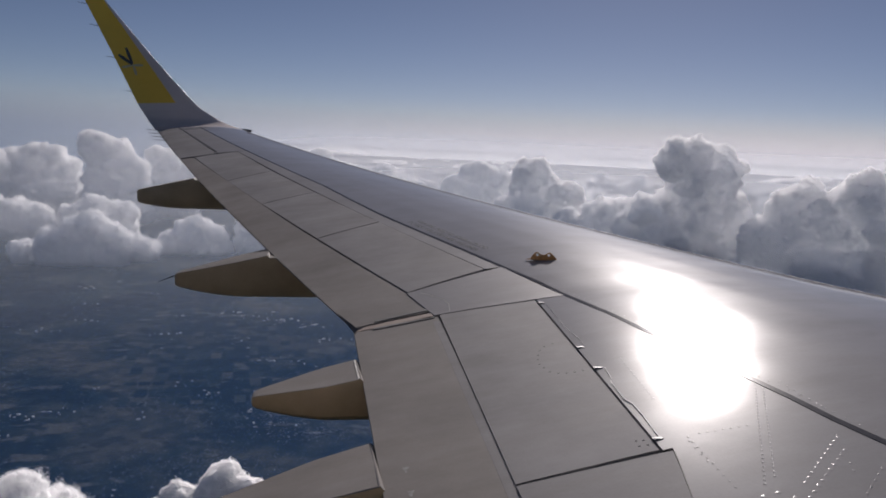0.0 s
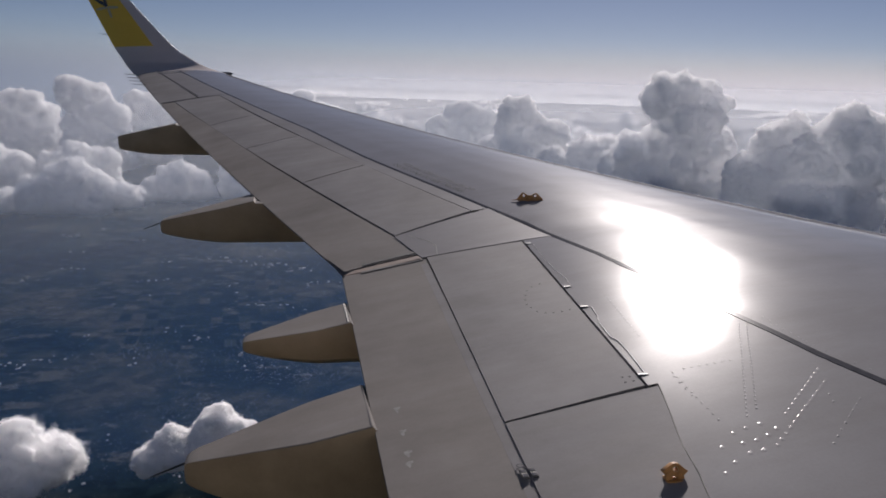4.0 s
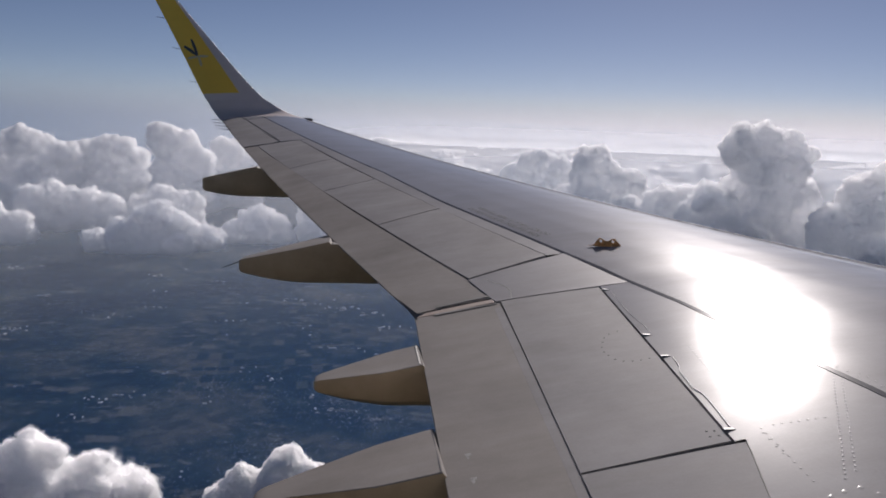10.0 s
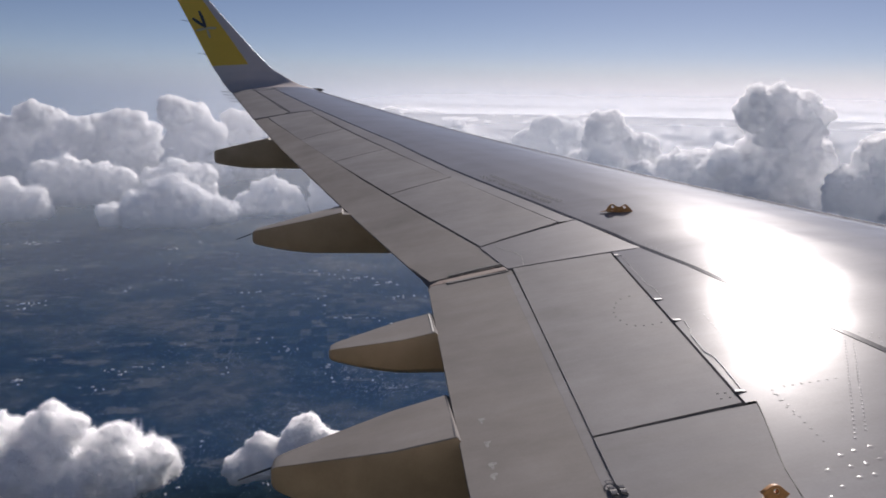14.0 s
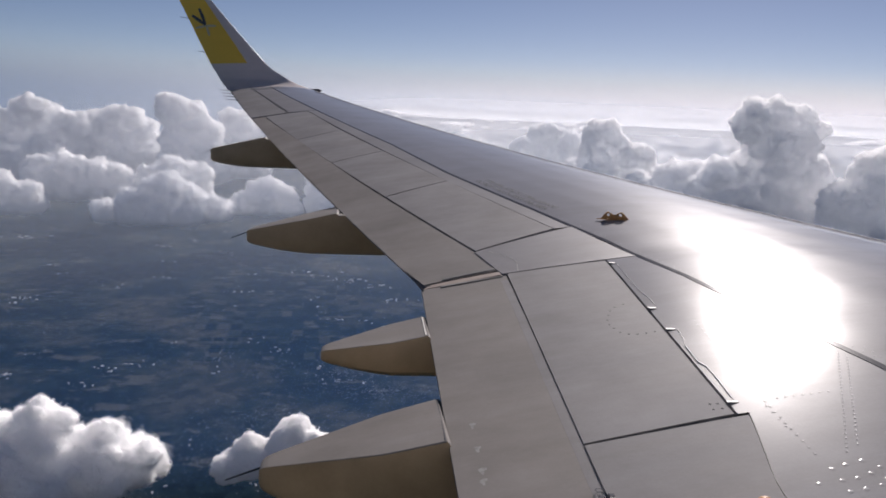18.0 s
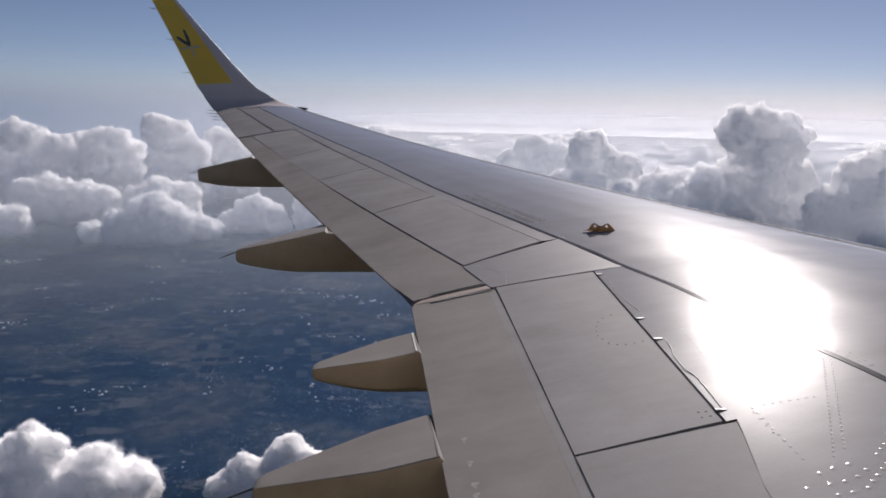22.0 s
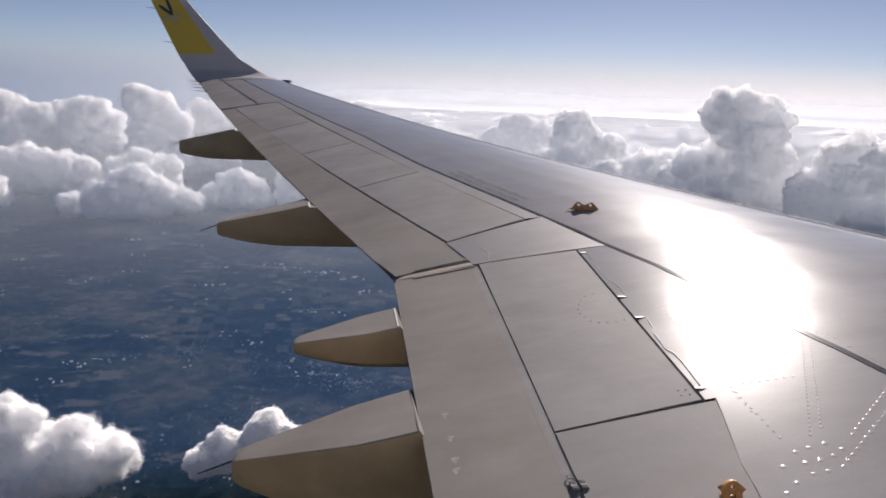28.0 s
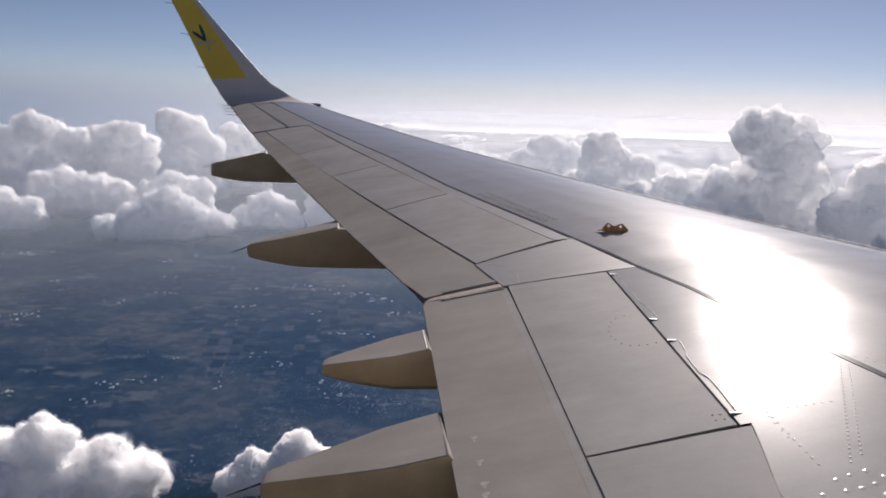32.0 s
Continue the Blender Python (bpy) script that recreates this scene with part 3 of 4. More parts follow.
def tip_bar(name, a, b, w, mat, label=""):
    """A straight painted bar on the tip between two places (s, v)."""
    verts, faces = [], []
    pa, pb = tip_point(*a, 1)[0], tip_point(*b, 1)[0]
    n = 8
    for i in range(n + 1):
        s, v = a[0] + (b[0] - a[0]) * i / n, a[1] + (b[1] - a[1]) * i / n
        p, nr = tip_point(s, v, 1)
        d = (pb - pa).normalized()
        q = nr.cross(d).normalized()
        ww = w * (0.75 + 0.5 * math.sin(math.pi * i / n))
        verts += [p + nr * 0.009 - q * ww / 2, p + nr * 0.009 + q * ww / 2]
    for i in range(n):
        faces.append((2 * i, 2 * i + 1, 2 * i + 3, 2 * i + 2))
    return mesh_ob(name, verts, faces, mat, winglet, label)


tip_bar("emblem_bar", (4.86, 0.34), (5.06, 0.14), 0.046, NAVY, "navy emblem stroke")
tip_bar("emblem_bar", (4.86, 0.34), (5.20, 0.45), 0.046, NAVY, "navy emblem stroke")
tip_bar("emblem_bar", (4.84, 0.34), (4.80, 0.06), 0.035, WHITE, "white emblem stroke")
tip_bar("emblem_bar", (4.84, 0.34), (4.84, 0.58), 0.035, WHITE, "white emblem stroke")
tip_bar("emblem_bar", (4.82, 0.34), (4.64, 0.28), 0.035, WHITE, "white emblem stroke")

# static discharge wicks on the tip and the aileron
for s in (4.3, 5.0, 5.6, 6.2):
    p, nr = tip_point(s, 0.01, 1)
    bm = bmesh.new()
    rod(bm, p, p + Vector((-0.16, 0.02, 0.02)), 0.006, 0.003)
    part("static_wick", bm, BLACK, winglet, "thin black static wick")
for k in range(4):
    y = 15.0 + 0.33 * k
    x = chord_line(y)[1]
    bm = bmesh.new()
    rod(bm, (x + 0.03, y, rear_height(y) + 0.01), (x - 0.17, y - 0.02, rear_height(y) + 0.02), 0.007, 0.004)
    part("static_wick", bm, BLACK, wing, "thin black static wick")


# flap track fairings
def fairing(yc, tip_x, tip_top, tip_bot, low, width, front, label, wick=True):
    te_x = chord_line(yc)[1]
    zt = rear_height(yc) + 0.0
    verts, faces = [], []
    shape = [(-1, .93), (-.985, .985), (-.96, 1.0), (0, 1.01), (.96, 1.0), (.985, .985), (1, .93), (1, .45), (.98, -.1), (.90, -.6), (.68, -.9), (.3, -1), (-.3, -1), (-.68, -.9), (-.90, -.6), (-.98, -.1), (-1, .45)]
    stops = [(front + (te_x + 0.012 - front) * i / 6, 1.0) for i in range(7)] + [(te_x - 0.005 + (tip_x + 0.06 - te_x) * i / 22, 1.0) for i in range(23)]
    stops += [(tip_x + 0.035, 0.985), (tip_x + 0.016, 0.93), (tip_x + 0.005, 0.82), (tip_x, 0.62)]
    N, K = len(stops) - 1, len(shape)
    for x, end in stops:
        k = max(0.0, (te_x - x) / (te_x - tip_x))
        w = 0.5 * width * (1 - k ** 1.08) + 0.05 * min(1, k * 3)
        ztop = zt + (tip_top - zt) * k if k > 0 else zt - 0.02
        zbot = low + (tip_bot - low) * max(0, (k - 0.25) / 0.75) ** 1.9
        mid, hz = (ztop + zbot) / 2, (ztop - zbot) / 2 * end
        for sy, sz in shape[::-1]:
            verts.append((x, yc + sy * w * end, mid + sz * hz))
    for i in range(N):
        for j in range(K):
            a, b = i * K + j, i * K + (j + 1) % K
            faces.append((a, b, b + K, a + K))
    faces += [tuple(range(K))[::-1], tuple(N * K + j for j in range(K))]
    ob = mesh_ob("flap_track_fairing", verts, faces, FAIRING, wing, label)
    for p in ob.data.polygons:
        p.use_smooth = True
    fix = bmesh.new()
    fix.from_mesh(ob.data)
    bmesh.ops.recalc_face_normals(fix, faces=fix.faces[:])
    fix.to_mesh(ob.data)
    fix.free()
    ob.data.set_sharp_from_angle(angle=radians(34))
    ob.data.materials.append(FLAP)
    for p in ob.data.polygons:
        p.material_index = 1 if p.normal.z > 0.55 else 0
        p.use_smooth = p.normal.z < 0.55
    if wick:
        bm = bmesh.new()
        tz = tip_top - 0.022
        rod(bm, (tip_x + 0.02, yc, tz + 0.006), (tip_x - 0.14, yc, tz - 0.055), 0.005, 0.0025)
        part("static_wick", bm, BLACK, ob, "thin black static wick")
    return ob


fairing(12.04, -9.47, 0.41, 0.25, 0.19, 0.40, -8.3, "slender outer fairing, stained light grey")
fairing(8.42, -8.48, -0.015, -0.125, -0.20, 0.46, -7.0, "long fairing, light top and stained beige side")
F3 = fairing(5.73, -7.69, -0.197, -0.262, -0.315, 0.38, -6.6, "short fairing, light top and stained beige side", False)
F4 = fairing(4.68, -7.875, -0.354, -0.46, -0.59, 0.46, -6.6, "large fairing, light top and stained beige side")
for fo, yc, w in ((F3, 5.73, 0.38), (F4, 4.68, 0.46)):
    bm = bmesh.new()
    z = rear_height(yc) - 0.012
    bmesh.ops.create_cube(bm, size=1.0, matrix=Matrix.Translation((-7.134 if fo is F4 else -7.140, yc, z + 0.004)) @ Matrix.Diagonal((0.008 if fo is F4 else 0.014, w * 0.94, 0.014, 1)))
    bmesh.ops.bevel(bm, geom=bm.edges[:], offset=0.003, segments=1, affect="EDGES")
    part("seal_strip", bm, STEEL if fo is F3 else SEAL, fo, "bright metal seal strip" if fo is F3 else "dark rubber seal strip")

# hoist fittings: lugs with round eyes standing on a slim foot
def hoist(x, y, turn, lean, outline, eyes, eye_radius, thick, label):
    """An upright lug plate cut to an outline of (sideways, height), with round eyes through it and a foot plate below."""
    base = Matrix.Translation((x, y, top(x, y))) @ Matrix.Rotation(turn, 4, "Z")
    tilt = base @ Matrix.Rotation(radians(90 + lean), 4, "X")
    cu = bpy.data.curves.new("lug_outline", "CURVE")
    cu.dimensions, cu.fill_mode, cu.extrude, cu.bevel_depth = "2D", "BOTH", thick / 2, 0.0012
    loops = [outline] + [[(ex + eye_radius * math.cos(a), ez + eye_radius * math.sin(a)) for a in np.linspace(0, 2 * math.pi, 15)[:-1]] for ex, ez in eyes]
    for pts in loops:
        sp = cu.splines.new("POLY")
        sp.points.add(len(pts) - 1)
        sp.use_cyclic_u = True
        for q, (px, pz) in zip(sp.points, pts):
            q.co = (px, pz, 0, 1)
    tmp = bpy.data.objects.new("lug_source", cu)
    scene.collection.objects.link(tmp)
    me = bpy.data.meshes.new_from_object(tmp.evaluated_get(bpy.context.evaluated_depsgraph_get()))
    bpy.data.objects.remove(tmp)
    me.transform(tilt)
    me.materials.clear()
    me.materials.append(ORANGE)
    wide = max(p[0] for p in outline) - min(p[0] for p in outline)
    bm = bmesh.new()
    bmesh.ops.create_cube(bm, size=1.0, matrix=base @ Matrix.Translation((0, 0, 0.002)) @ Matrix.Diagonal((wide * 0.8, thick * 2.2, 0.006, 1)))
    bmesh.ops.bevel(bm, geom=bm.edges[:], offset=0.002, segments=1, affect="EDGES")
    ob = part("hoist_fitting", bm, ORANGE, wing, label)
    lug = new("lug", me)
    lug.parent = ob
    for ex, ez in eyes:
        bm = bmesh.new()
        bmesh.ops.create_circle(bm, cap_ends=False, segments=20, radius=eye_radius * 1.15)
        rim = bmesh.ops.extrude_edge_only(bm, edges=bm.edges[:])
        for v in [g for g in rim["geom"] if isinstance(g, bmesh.types.BMVert)]:
            v.co = Vector((v.co.x * 0.85, v.co.y * 0.85, 0.0008))
        bmesh.ops.transform(bm, matrix=tilt @ Matrix.Translation((ex, ez, thick / 2 + 0.0016)), verts=bm.verts[:])
        part("eye_bush", bm, WHITE, lug, "pale metal bush round the eye")
    return ob


MASK = [(-0.118, 0.002), (-0.092, 0.007), (-0.078, 0.030), (-0.060, 0.052), (-0.046, 0.057), (-0.031, 0.051), (-0.012, 0.038), (0.012, 0.038), (0.031, 0.051), (0.046, 0.057), (0.060, 0.052), (0.080, 0.030), (0.098, 0.012), (0.098, 0.002), (0.055, 0.002), (0.045, 0.009), (0.020, 0.002), (-0.020, 0.002), (-0.045, 0.009), (-0.060, 0.002)]
ARCH = [(-0.0306, 0.0), (-0.0281, 0.016), (-0.0408, 0.0288), (-0.0255, 0.04), (-0.0119, 0.0512), (0.0, 0.0536), (0.0119, 0.0512), (0.0255, 0.04), (0.0408, 0.0288), (0.0281, 0.016), (0.0306, 0.0), (0.0119, 0.0), (0.0102, 0.0128), (-0.0102, 0.0128), (-0.0119, 0.0)]
hoist(-5.685, 7.14, radians(-12), -14, MASK, ((-0.042, 0.037), (0.042, 0.037)), 0.0115, 0.012, "small orange-brown hoist fitting with two eyes")
hoist(-6.230, 3.70, radians(-5), -14, ARCH, ((0.0, 0.036),), 0.008, 0.020, "small orange hoist fitting with one eye")


# stencilled warning, once from either side
def lettering(text, start, end, height, flip=False):
    cu = bpy.data.curves.new("lettering", "FONT")
    cu.body, cu.size, cu.extrude = text, 1.0, 0.0
    tmp = bpy.data.objects.new("lettering_source", cu)
    scene.collection.objects.link(tmp)
    me = bpy.data.meshes.new_from_object(tmp.evaluated_get(bpy.context.evaluated_depsgraph_get()))
    bpy.data.objects.remove(tmp)
    xs = [v.co.x for v in me.vertices]
    x0, x1 = min(xs), max(xs)
    a, b = Vector(start), Vector(end)
    u = (b - a)
    up = Vector((-u.y, u.x)).normalized()
    for v in me.vertices:
        s = (v.co.x - x0) / (x1 - x0)
        p = a + u * s + up * (v.co.y * height / 0.72)
        v.co = (p.x, p.y, top(p.x, p.y) + 0.004)
    me.materials.clear()
    me.materials.append(INK)
    ob = new("lettering", me)
    ob.parent = wing
    tagged(ob, "small dark stencilled warning text")
    return ob


lettering("DO NOT WALK OUTSIDE THIS AREA", (-6.500, 8.69), (-6.105, 7.57), 0.05)
lettering("DO NOT WALK OUTSIDE THIS AREA", (-5.985, 7.60), (-6.375, 8.72), 0.05)

# spoiler hinge fittings, and sun glints painted as pale ribbons ahead of the inboard spoiler
for hx, hy, w in ((-5.958, 6.235, 0.05), (-5.985, 5.43, 0.055), (-5.997, 5.138, 0.055), (-6.030, 4.378, 0.056)):
    bm = bmesh.new()
    z = top(hx, hy)
    bmesh.ops.create_cube(bm, size=1.0, matrix=Matrix.Translation((hx, hy, z - 0.001)) @ Matrix.Diagonal((w, 0.030, 0.007, 1)))
    bmesh.ops.bevel(bm, geom=bm.edges[:], offset=0.002, segments=1, affect="EDGES")
    hinge = part("hinge_slot", bm, SEAL, wing, "dark hinge slot")
    bm = bmesh.new()
    bmesh.ops.create_cube(bm, size=1.0, matrix=Matrix.Translation((hx - 0.006, hy - 0.003, z + 0.0025)) @ Matrix.Diagonal((w * 0.8, 0.017, 0.004, 1)))
    bmesh.ops.bevel(bm, geom=bm.edges[:], offset=0.0015, segments=1, affect="EDGES")
    part("hinge_arm", bm, TRIM_GLINT, hinge, "pale hinge arm")
EDGE = [(-5.972, 5.118), (-5.988, 4.995), (-6.006, 4.945), (-6.020, 4.760), (-6.004, 4.700), (-6.008, 4.588), (-6.024, 4.392)]
ribbon("edge_glint", EDGE, 0.0022, TRIM_GLINT, wing, "pale line painted as sun glint on a panel edge", 0.004, 0.03)
ribbon("edge_glint", [(-5.94, 6.21), (-5.955, 6.0), (-5.967, 5.72), (-5.955, 5.56), (-5.962, 5.46)], 0.0012, TRIM_GLINT, wing, "pale line painted as sun glint on a panel edge", 0.002, 0.04)
ribbon("panel_seam", [(-6.64, 6.80), (-6.52, 6.60), (-6.500, 6.50), (-6.518, 6.36)], 0.0025, TRIM_GLINT, wing, "fine pale seam", 0.003, 0.03)
# paler strip along the front of the inboard flap
ribbon("pale_strip", [(-6.671, 3.3), (-6.664, 4.0), (-6.653, 4.6), (-6.636, 5.4), (-6.620, 6.25)], 0.044, PANEL, wing, "paler strip along the flap's front", -0.0036)
# flat pale patches painted in place of blurry bright reflections
rng = random.Random(8)
for sx, sy in ((-7.014, 4.58), (-7.015, 4.395), (-7.017, 4.242), (-7.022, 4.172)):
    bm = bmesh.new()
    ring = []
    for k, (px, py) in enumerate(((-0.020, 0.022), (0.000, 0.026), (0.024, 0.020), (0.018, 0.004), (0.006, -0.002), (0.004, -0.026), (-0.008, -0.034), (-0.013, -0.012), (-0.022, 0.004))):
        x, y = sx + px * rng.uniform(0.55, 0.8), sy + 0.75 * py * rng.uniform(0.85, 1.2)
        ring.append(bm.verts.new((x, y, top(x, y) - 0.0034)))
    bm.faces.new(ring)
    part("glint_patch", bm, GLINT, wing, "pale patch painted as a glint")


def domes(name, spots, r, h, mat, parent, kind="", label="", lift=0.0):
    verts, faces = [], []
    for x, y in spots:
        z = top(x, y) + lift
        n0 = len(verts)
        for rad, hh in ((1.0, 0.0), (0.8, 0.6), (0.4, 0.95)):
            for k in range(8):
                a = 2 * math.pi * k / 8
                px, py = x + r * rad * math.cos(a), y + r * rad * math.sin(a)
                verts.append((px, py, top(px, py) + lift + h * hh))
        verts.append((x, y, z + h))
        for q in range(2):
            for k in range(8):
                faces.append((n0 + q * 8 + k, n0 + q * 8 + (k + 1) % 8, n0 + q * 8 + 8 + (k + 1) % 8, n0 + q * 8 + 8 + k))
        for k in range(8):
            faces.append((n0 + 16 + k, n0 + 16 + (k + 1) % 8, n0 + 24))
    ob = mesh_ob(name, verts, faces, mat, parent, label)
    if kind:
        tagged(ob, kind=kind)
    return ob


def along(a, b, step):
    n = max(1, round(math.hypot(b[0] - a[0], b[1] - a[1]) / step))
    return [(a[0] + (b[0] - a[0]) * k / n, a[1] + (b[1] - a[1]) * k / n) for k in range(n + 1)]


rows = along((-5.459, 4.642), (-5.837, 3.935), 0.030) + along((-5.432, 4.626), (-5.780, 3.968), 0.030)
rows += along((-5.869, 4.353), (-5.674, 4.337), 0.033) + along((-5.922, 4.343), (-5.936, 3.954), 0.045) + along((-5.932, 4.309), (-5.938, 4.149), 0.05)
rows += along((-5.86, 5.2), (-5.90, 4.72), 0.055) + along((-5.78, 4.62), (-5.60, 4.60), 0.035)
rows += along((-5.426, 3.882), (-5.679, 3.674), 0.045) + along((-5.50, 3.95), (-5.52, 3.90), 0.05) + along((-5.334, 4.654), (-5.319, 4.355), 0.05)
for k in range(len(STRIP) - 5):
    if STRIP[k][1] > 3.5 and STRIP[k][1] < 7.0:
        rows += along((STRIP[k][0] + 0.045, STRIP[k][1]), (STRIP[k + 1][0] + 0.045, STRIP[k + 1][1]), 0.06)
domes("riveting", rows, 0.0055, 0.0013, RIVET, wing, "stuff", "rows of small bright rivet heads")
for p in along((-5.421, 4.131), (-5.710, 3.895), 0.036):
    domes("fastener_head", [p], 0.0075, 0.0009, RIVET, wing)
for p in along((-5.457, 4.034), (-5.842, 3.734), 0.042):
    domes("fastener_head", [p], 0.0095, 0.0005, SKIN, wing)
for p in ((-5.933, 3.856), (-5.936, 3.79), (-5.945, 3.729), (-5.881, 3.867), (-5.823, 3.872), (-5.887, 3.788), (-5.836, 3.799), (-5.791, 3.824), (-5.897, 3.727), (-6.011, 3.794), (-6.015, 3.702), (-6.071, 3.663)):
    domes("fastener_head", [p], 0.0105, 0.0005, SKIN, wing)
dots = [(-6.219, 5.425), (-6.194, 5.482), (-6.157, 5.525), (-6.105, 5.545), (-6.239, 5.367), (-6.247, 5.307), (-6.239, 5.256), (-6.226, 5.195), (-6.195, 5.159), (-6.158, 5.142), (-6.118, 5.138), (-6.075, 5.141),
        (-6.117, 4.391), (-6.089, 4.384), (-6.121, 4.348), (-6.088, 4.344)]
domes("screw_heads", dots, 0.0055, 0.0012, INK, wing, "stuff", "small dark screw heads", 0.001)
# latches at the root cover
for lx, ly in ((-6.665, 3.926), (-6.634, 3.921)):
    bm = bmesh.new()
    bmesh.ops.create_cube(bm, size=1.0, matrix=Matrix.Translation((lx, ly, top(lx, ly) + 0.004)) @ Matrix.Diagonal((0.024, 0.062, 0.005, 1)))
    bmesh.ops.bevel(bm, geom=bm.edges[:], offset=0.0015, segments=1, affect="EDGES")
    latch = part("latch", bm, SEAM, wing, "dull metal latch")
    for dy in (-0.017, 0.015):
        bm = bmesh.new()
        bmesh.ops.create_cube(bm, size=1.0, matrix=Matrix.Translation((lx, ly + dy, top(lx, ly) + 0.0072)) @ Matrix.Diagonal((0.018, 0.02, 0.002, 1)))
        part("latch_plate", bm, SEAL, latch, "dark latch plate")
bm = bmesh.new()
bmesh.ops.create_circle(bm, cap_ends=False, segments=16, radius=0.011)
rim = bmesh.ops.extrude_edge_only(bm, edges=bm.edges[:])
for v in [g for g in rim["geom"] if isinstance(g, bmesh.types.BMVert)]:
    v.co *= 1.5
for v in bm.verts:
    v.co += Vector((-6.663, 3.978, top(-6.663, 3.978) + 0.003))
part("ring_mark", bm, SEAL, wing, "small dark ring mark")
# dark end piece of the outer slat
bm = bmesh.new()
bmesh.ops.create_uvsphere(bm, u_segments=16, v_segments=8, radius=1.0, matrix=Matrix.Translation((-8.45, 16.30, 1.205)) @ Matrix.Rotation(radians(-58), 4, "Z") @ Matrix.Diagonal((0.24, 0.035, 0.03, 1)))
part("slat_end_cap", bm, SEAL, wing, "dark rubber slat end piece", True)
# brown rubber seals in the joint between the two flaps
bm = bmesh.new()
bmesh.ops.create_cube(bm, size=1.0, matrix=Matrix.Translation((-6.87, 6.372, top(-6.87, 6.376) - 0.009)) @ Matrix.Rotation(-0.215, 4, "Y") @ Matrix.Diagonal((0.50, 0.092, 0.012, 1)))
bmesh.ops.bevel(bm, geom=bm.edges[:], offset=0.004, segments=1, affect="EDGES")
part("joint_seal", bm, GAPBROWN, wing, "brown rubber joint seal")
ribbon("seal_lip", [(-6.64, 6.475), (-6.80, 6.462), (-6.98, 6.444)], 0.030, SEAM, wing, "grey scalloped lip of the seal", 0.0015)
ribbon("seal_lip", [(-6.62, 6.322), (-6.78, 6.318), (-7.00, 6.314)], 0.026, SEAM, wing, "grey scalloped lip of the seal", 0.0015)

# ---- the fuselage side that the camera looks out of: a plain white wall with one opening ----
FUSE = paint("fuselage_pale_paint", (0.38, 0.38, 0.375), 0.4, 0.05, 0.05)
CX, CZ, CR = 0.0, 0.75, 1.975
arc = [radians(a) for a in np.linspace(-75, 75, 61)]
xs = list(np.linspace(-18, 3, 85))
verts, faces = [], []
for rad in (CR, CR - 0.06):
    for x in xs:
        for a in arc:
            verts.append((x, CX + rad * math.cos(a), CZ + rad * math.sin(a)))
NAr, NX = len(arc), len(xs)


def open_cell(i, j):
    x, z = (xs[i] + xs[i + 1]) / 2, CZ + CR * math.sin((arc[j] + arc[j + 1]) / 2)
    return -8.1 < x < -6.6 and 0.66 < z < 1.62


for i in range(NX - 1):
    for j in range(NAr - 1):
        if open_cell(i, j):
            continue
        a = i * NAr + j
        faces.append((a, a + NAr, a + NAr + 1, a + 1))
        o = NX * NAr
        faces.append((o + a, o + a + 1, o + a + NAr + 1, o + a + NAr))
        for di, dj, p, q in ((-1, 0, a, a + 1), (1, 0, a + NAr, a + NAr + 1), (0, -1, a, a + NAr), (0, 1, a + 1, a + NAr + 1)):
            ii, jj = i + di, j + dj
            if not (0 <= ii < NX - 1 and 0 <= jj < NAr - 1) or open_cell(ii, jj):
                faces.append((p, q, o + q, o + p))
tagged(mesh_ob("fuselage_wall", verts, faces, FUSE, None, "", False), "plain pale grey painted fuselage side with an opening", "wall", "", "structure")

# ---- ground and sky layers ----
GZ = -420.0
verts, faces = [], []
rings = [0, 150, 300, 450, 600, 800, 1000, 1300, 1700, 2200, 3000, 4000, 5600]
seg = 96
for r in rings:
    for k in range(seg):
        a = 2 * math.pi * k / seg
        verts.append((r * math.cos(a), r * math.sin(a), GZ))
for i in range(len(rings) - 1):
    for k in range(seg):
        a, b = i * seg + k, i * seg + (k + 1) % seg
        faces.append((a, a + seg, b + seg, b))
tagged(mesh_ob("ground", verts, faces, GROUND, None), "hazy dark blue-green countryside of woods and fields far below", "ground", "", "structure")


def ring_wall(name, radius, low, high, mat, label, first=0, last=360):
    verts, faces = [], []
    for k in range(121):
        a = radians(first + (last - first) * k / 120)
        for z in (low, (low + high) / 2, high):
            verts.append((radius * math.sin(a), radius * math.cos(a), z))
    for k in range(120):
        for j in (0, 1):
            n = k * 3 + j
            faces.append((n, n + 3, n + 4, n + 1))
    return tagged(mesh_ob(name, verts, faces, mat, None), label, "haze", "", "structure")


ring_wall("backdrop", 4960, -425, 425, BACKDROP, "glowing backdrop painted as pale lavender haze along the far horizon")
# ringed see-through sheets whose tint paints the distant haze
ring_wall("haze_sheet", 4100, -418, 168, FARCURTAIN, "pale sheet painted as haze in front of the horizon", -60, 80)
ring_wall("haze_sheet", 760, -419, 150, LOWCURTAIN, "thin bluish sheet painted as haze over the near land", -60, 80)
ring_wall("haze_sheet", 1330, -419, 150, NEARCURTAIN, "thin bluish sheet painted as haze before the cloud bank", -60, 80)
ring_wall("haze_sheet", 2060, -419, 150, NEARCURTAIN, "thin bluish sheet painted as haze before the far cloud bank", -60, 80)
ring_wall("haze_sheet", 1600, -419, 150, NEARCURTAIN, "thin bluish sheet painted as haze within the cloud bank", -60, 80)
ring_wall("haze_sheet", 2330, -418, 168, MIDCURTAIN, "pale sheet painted as haze behind the cloud towers", -60, 80)

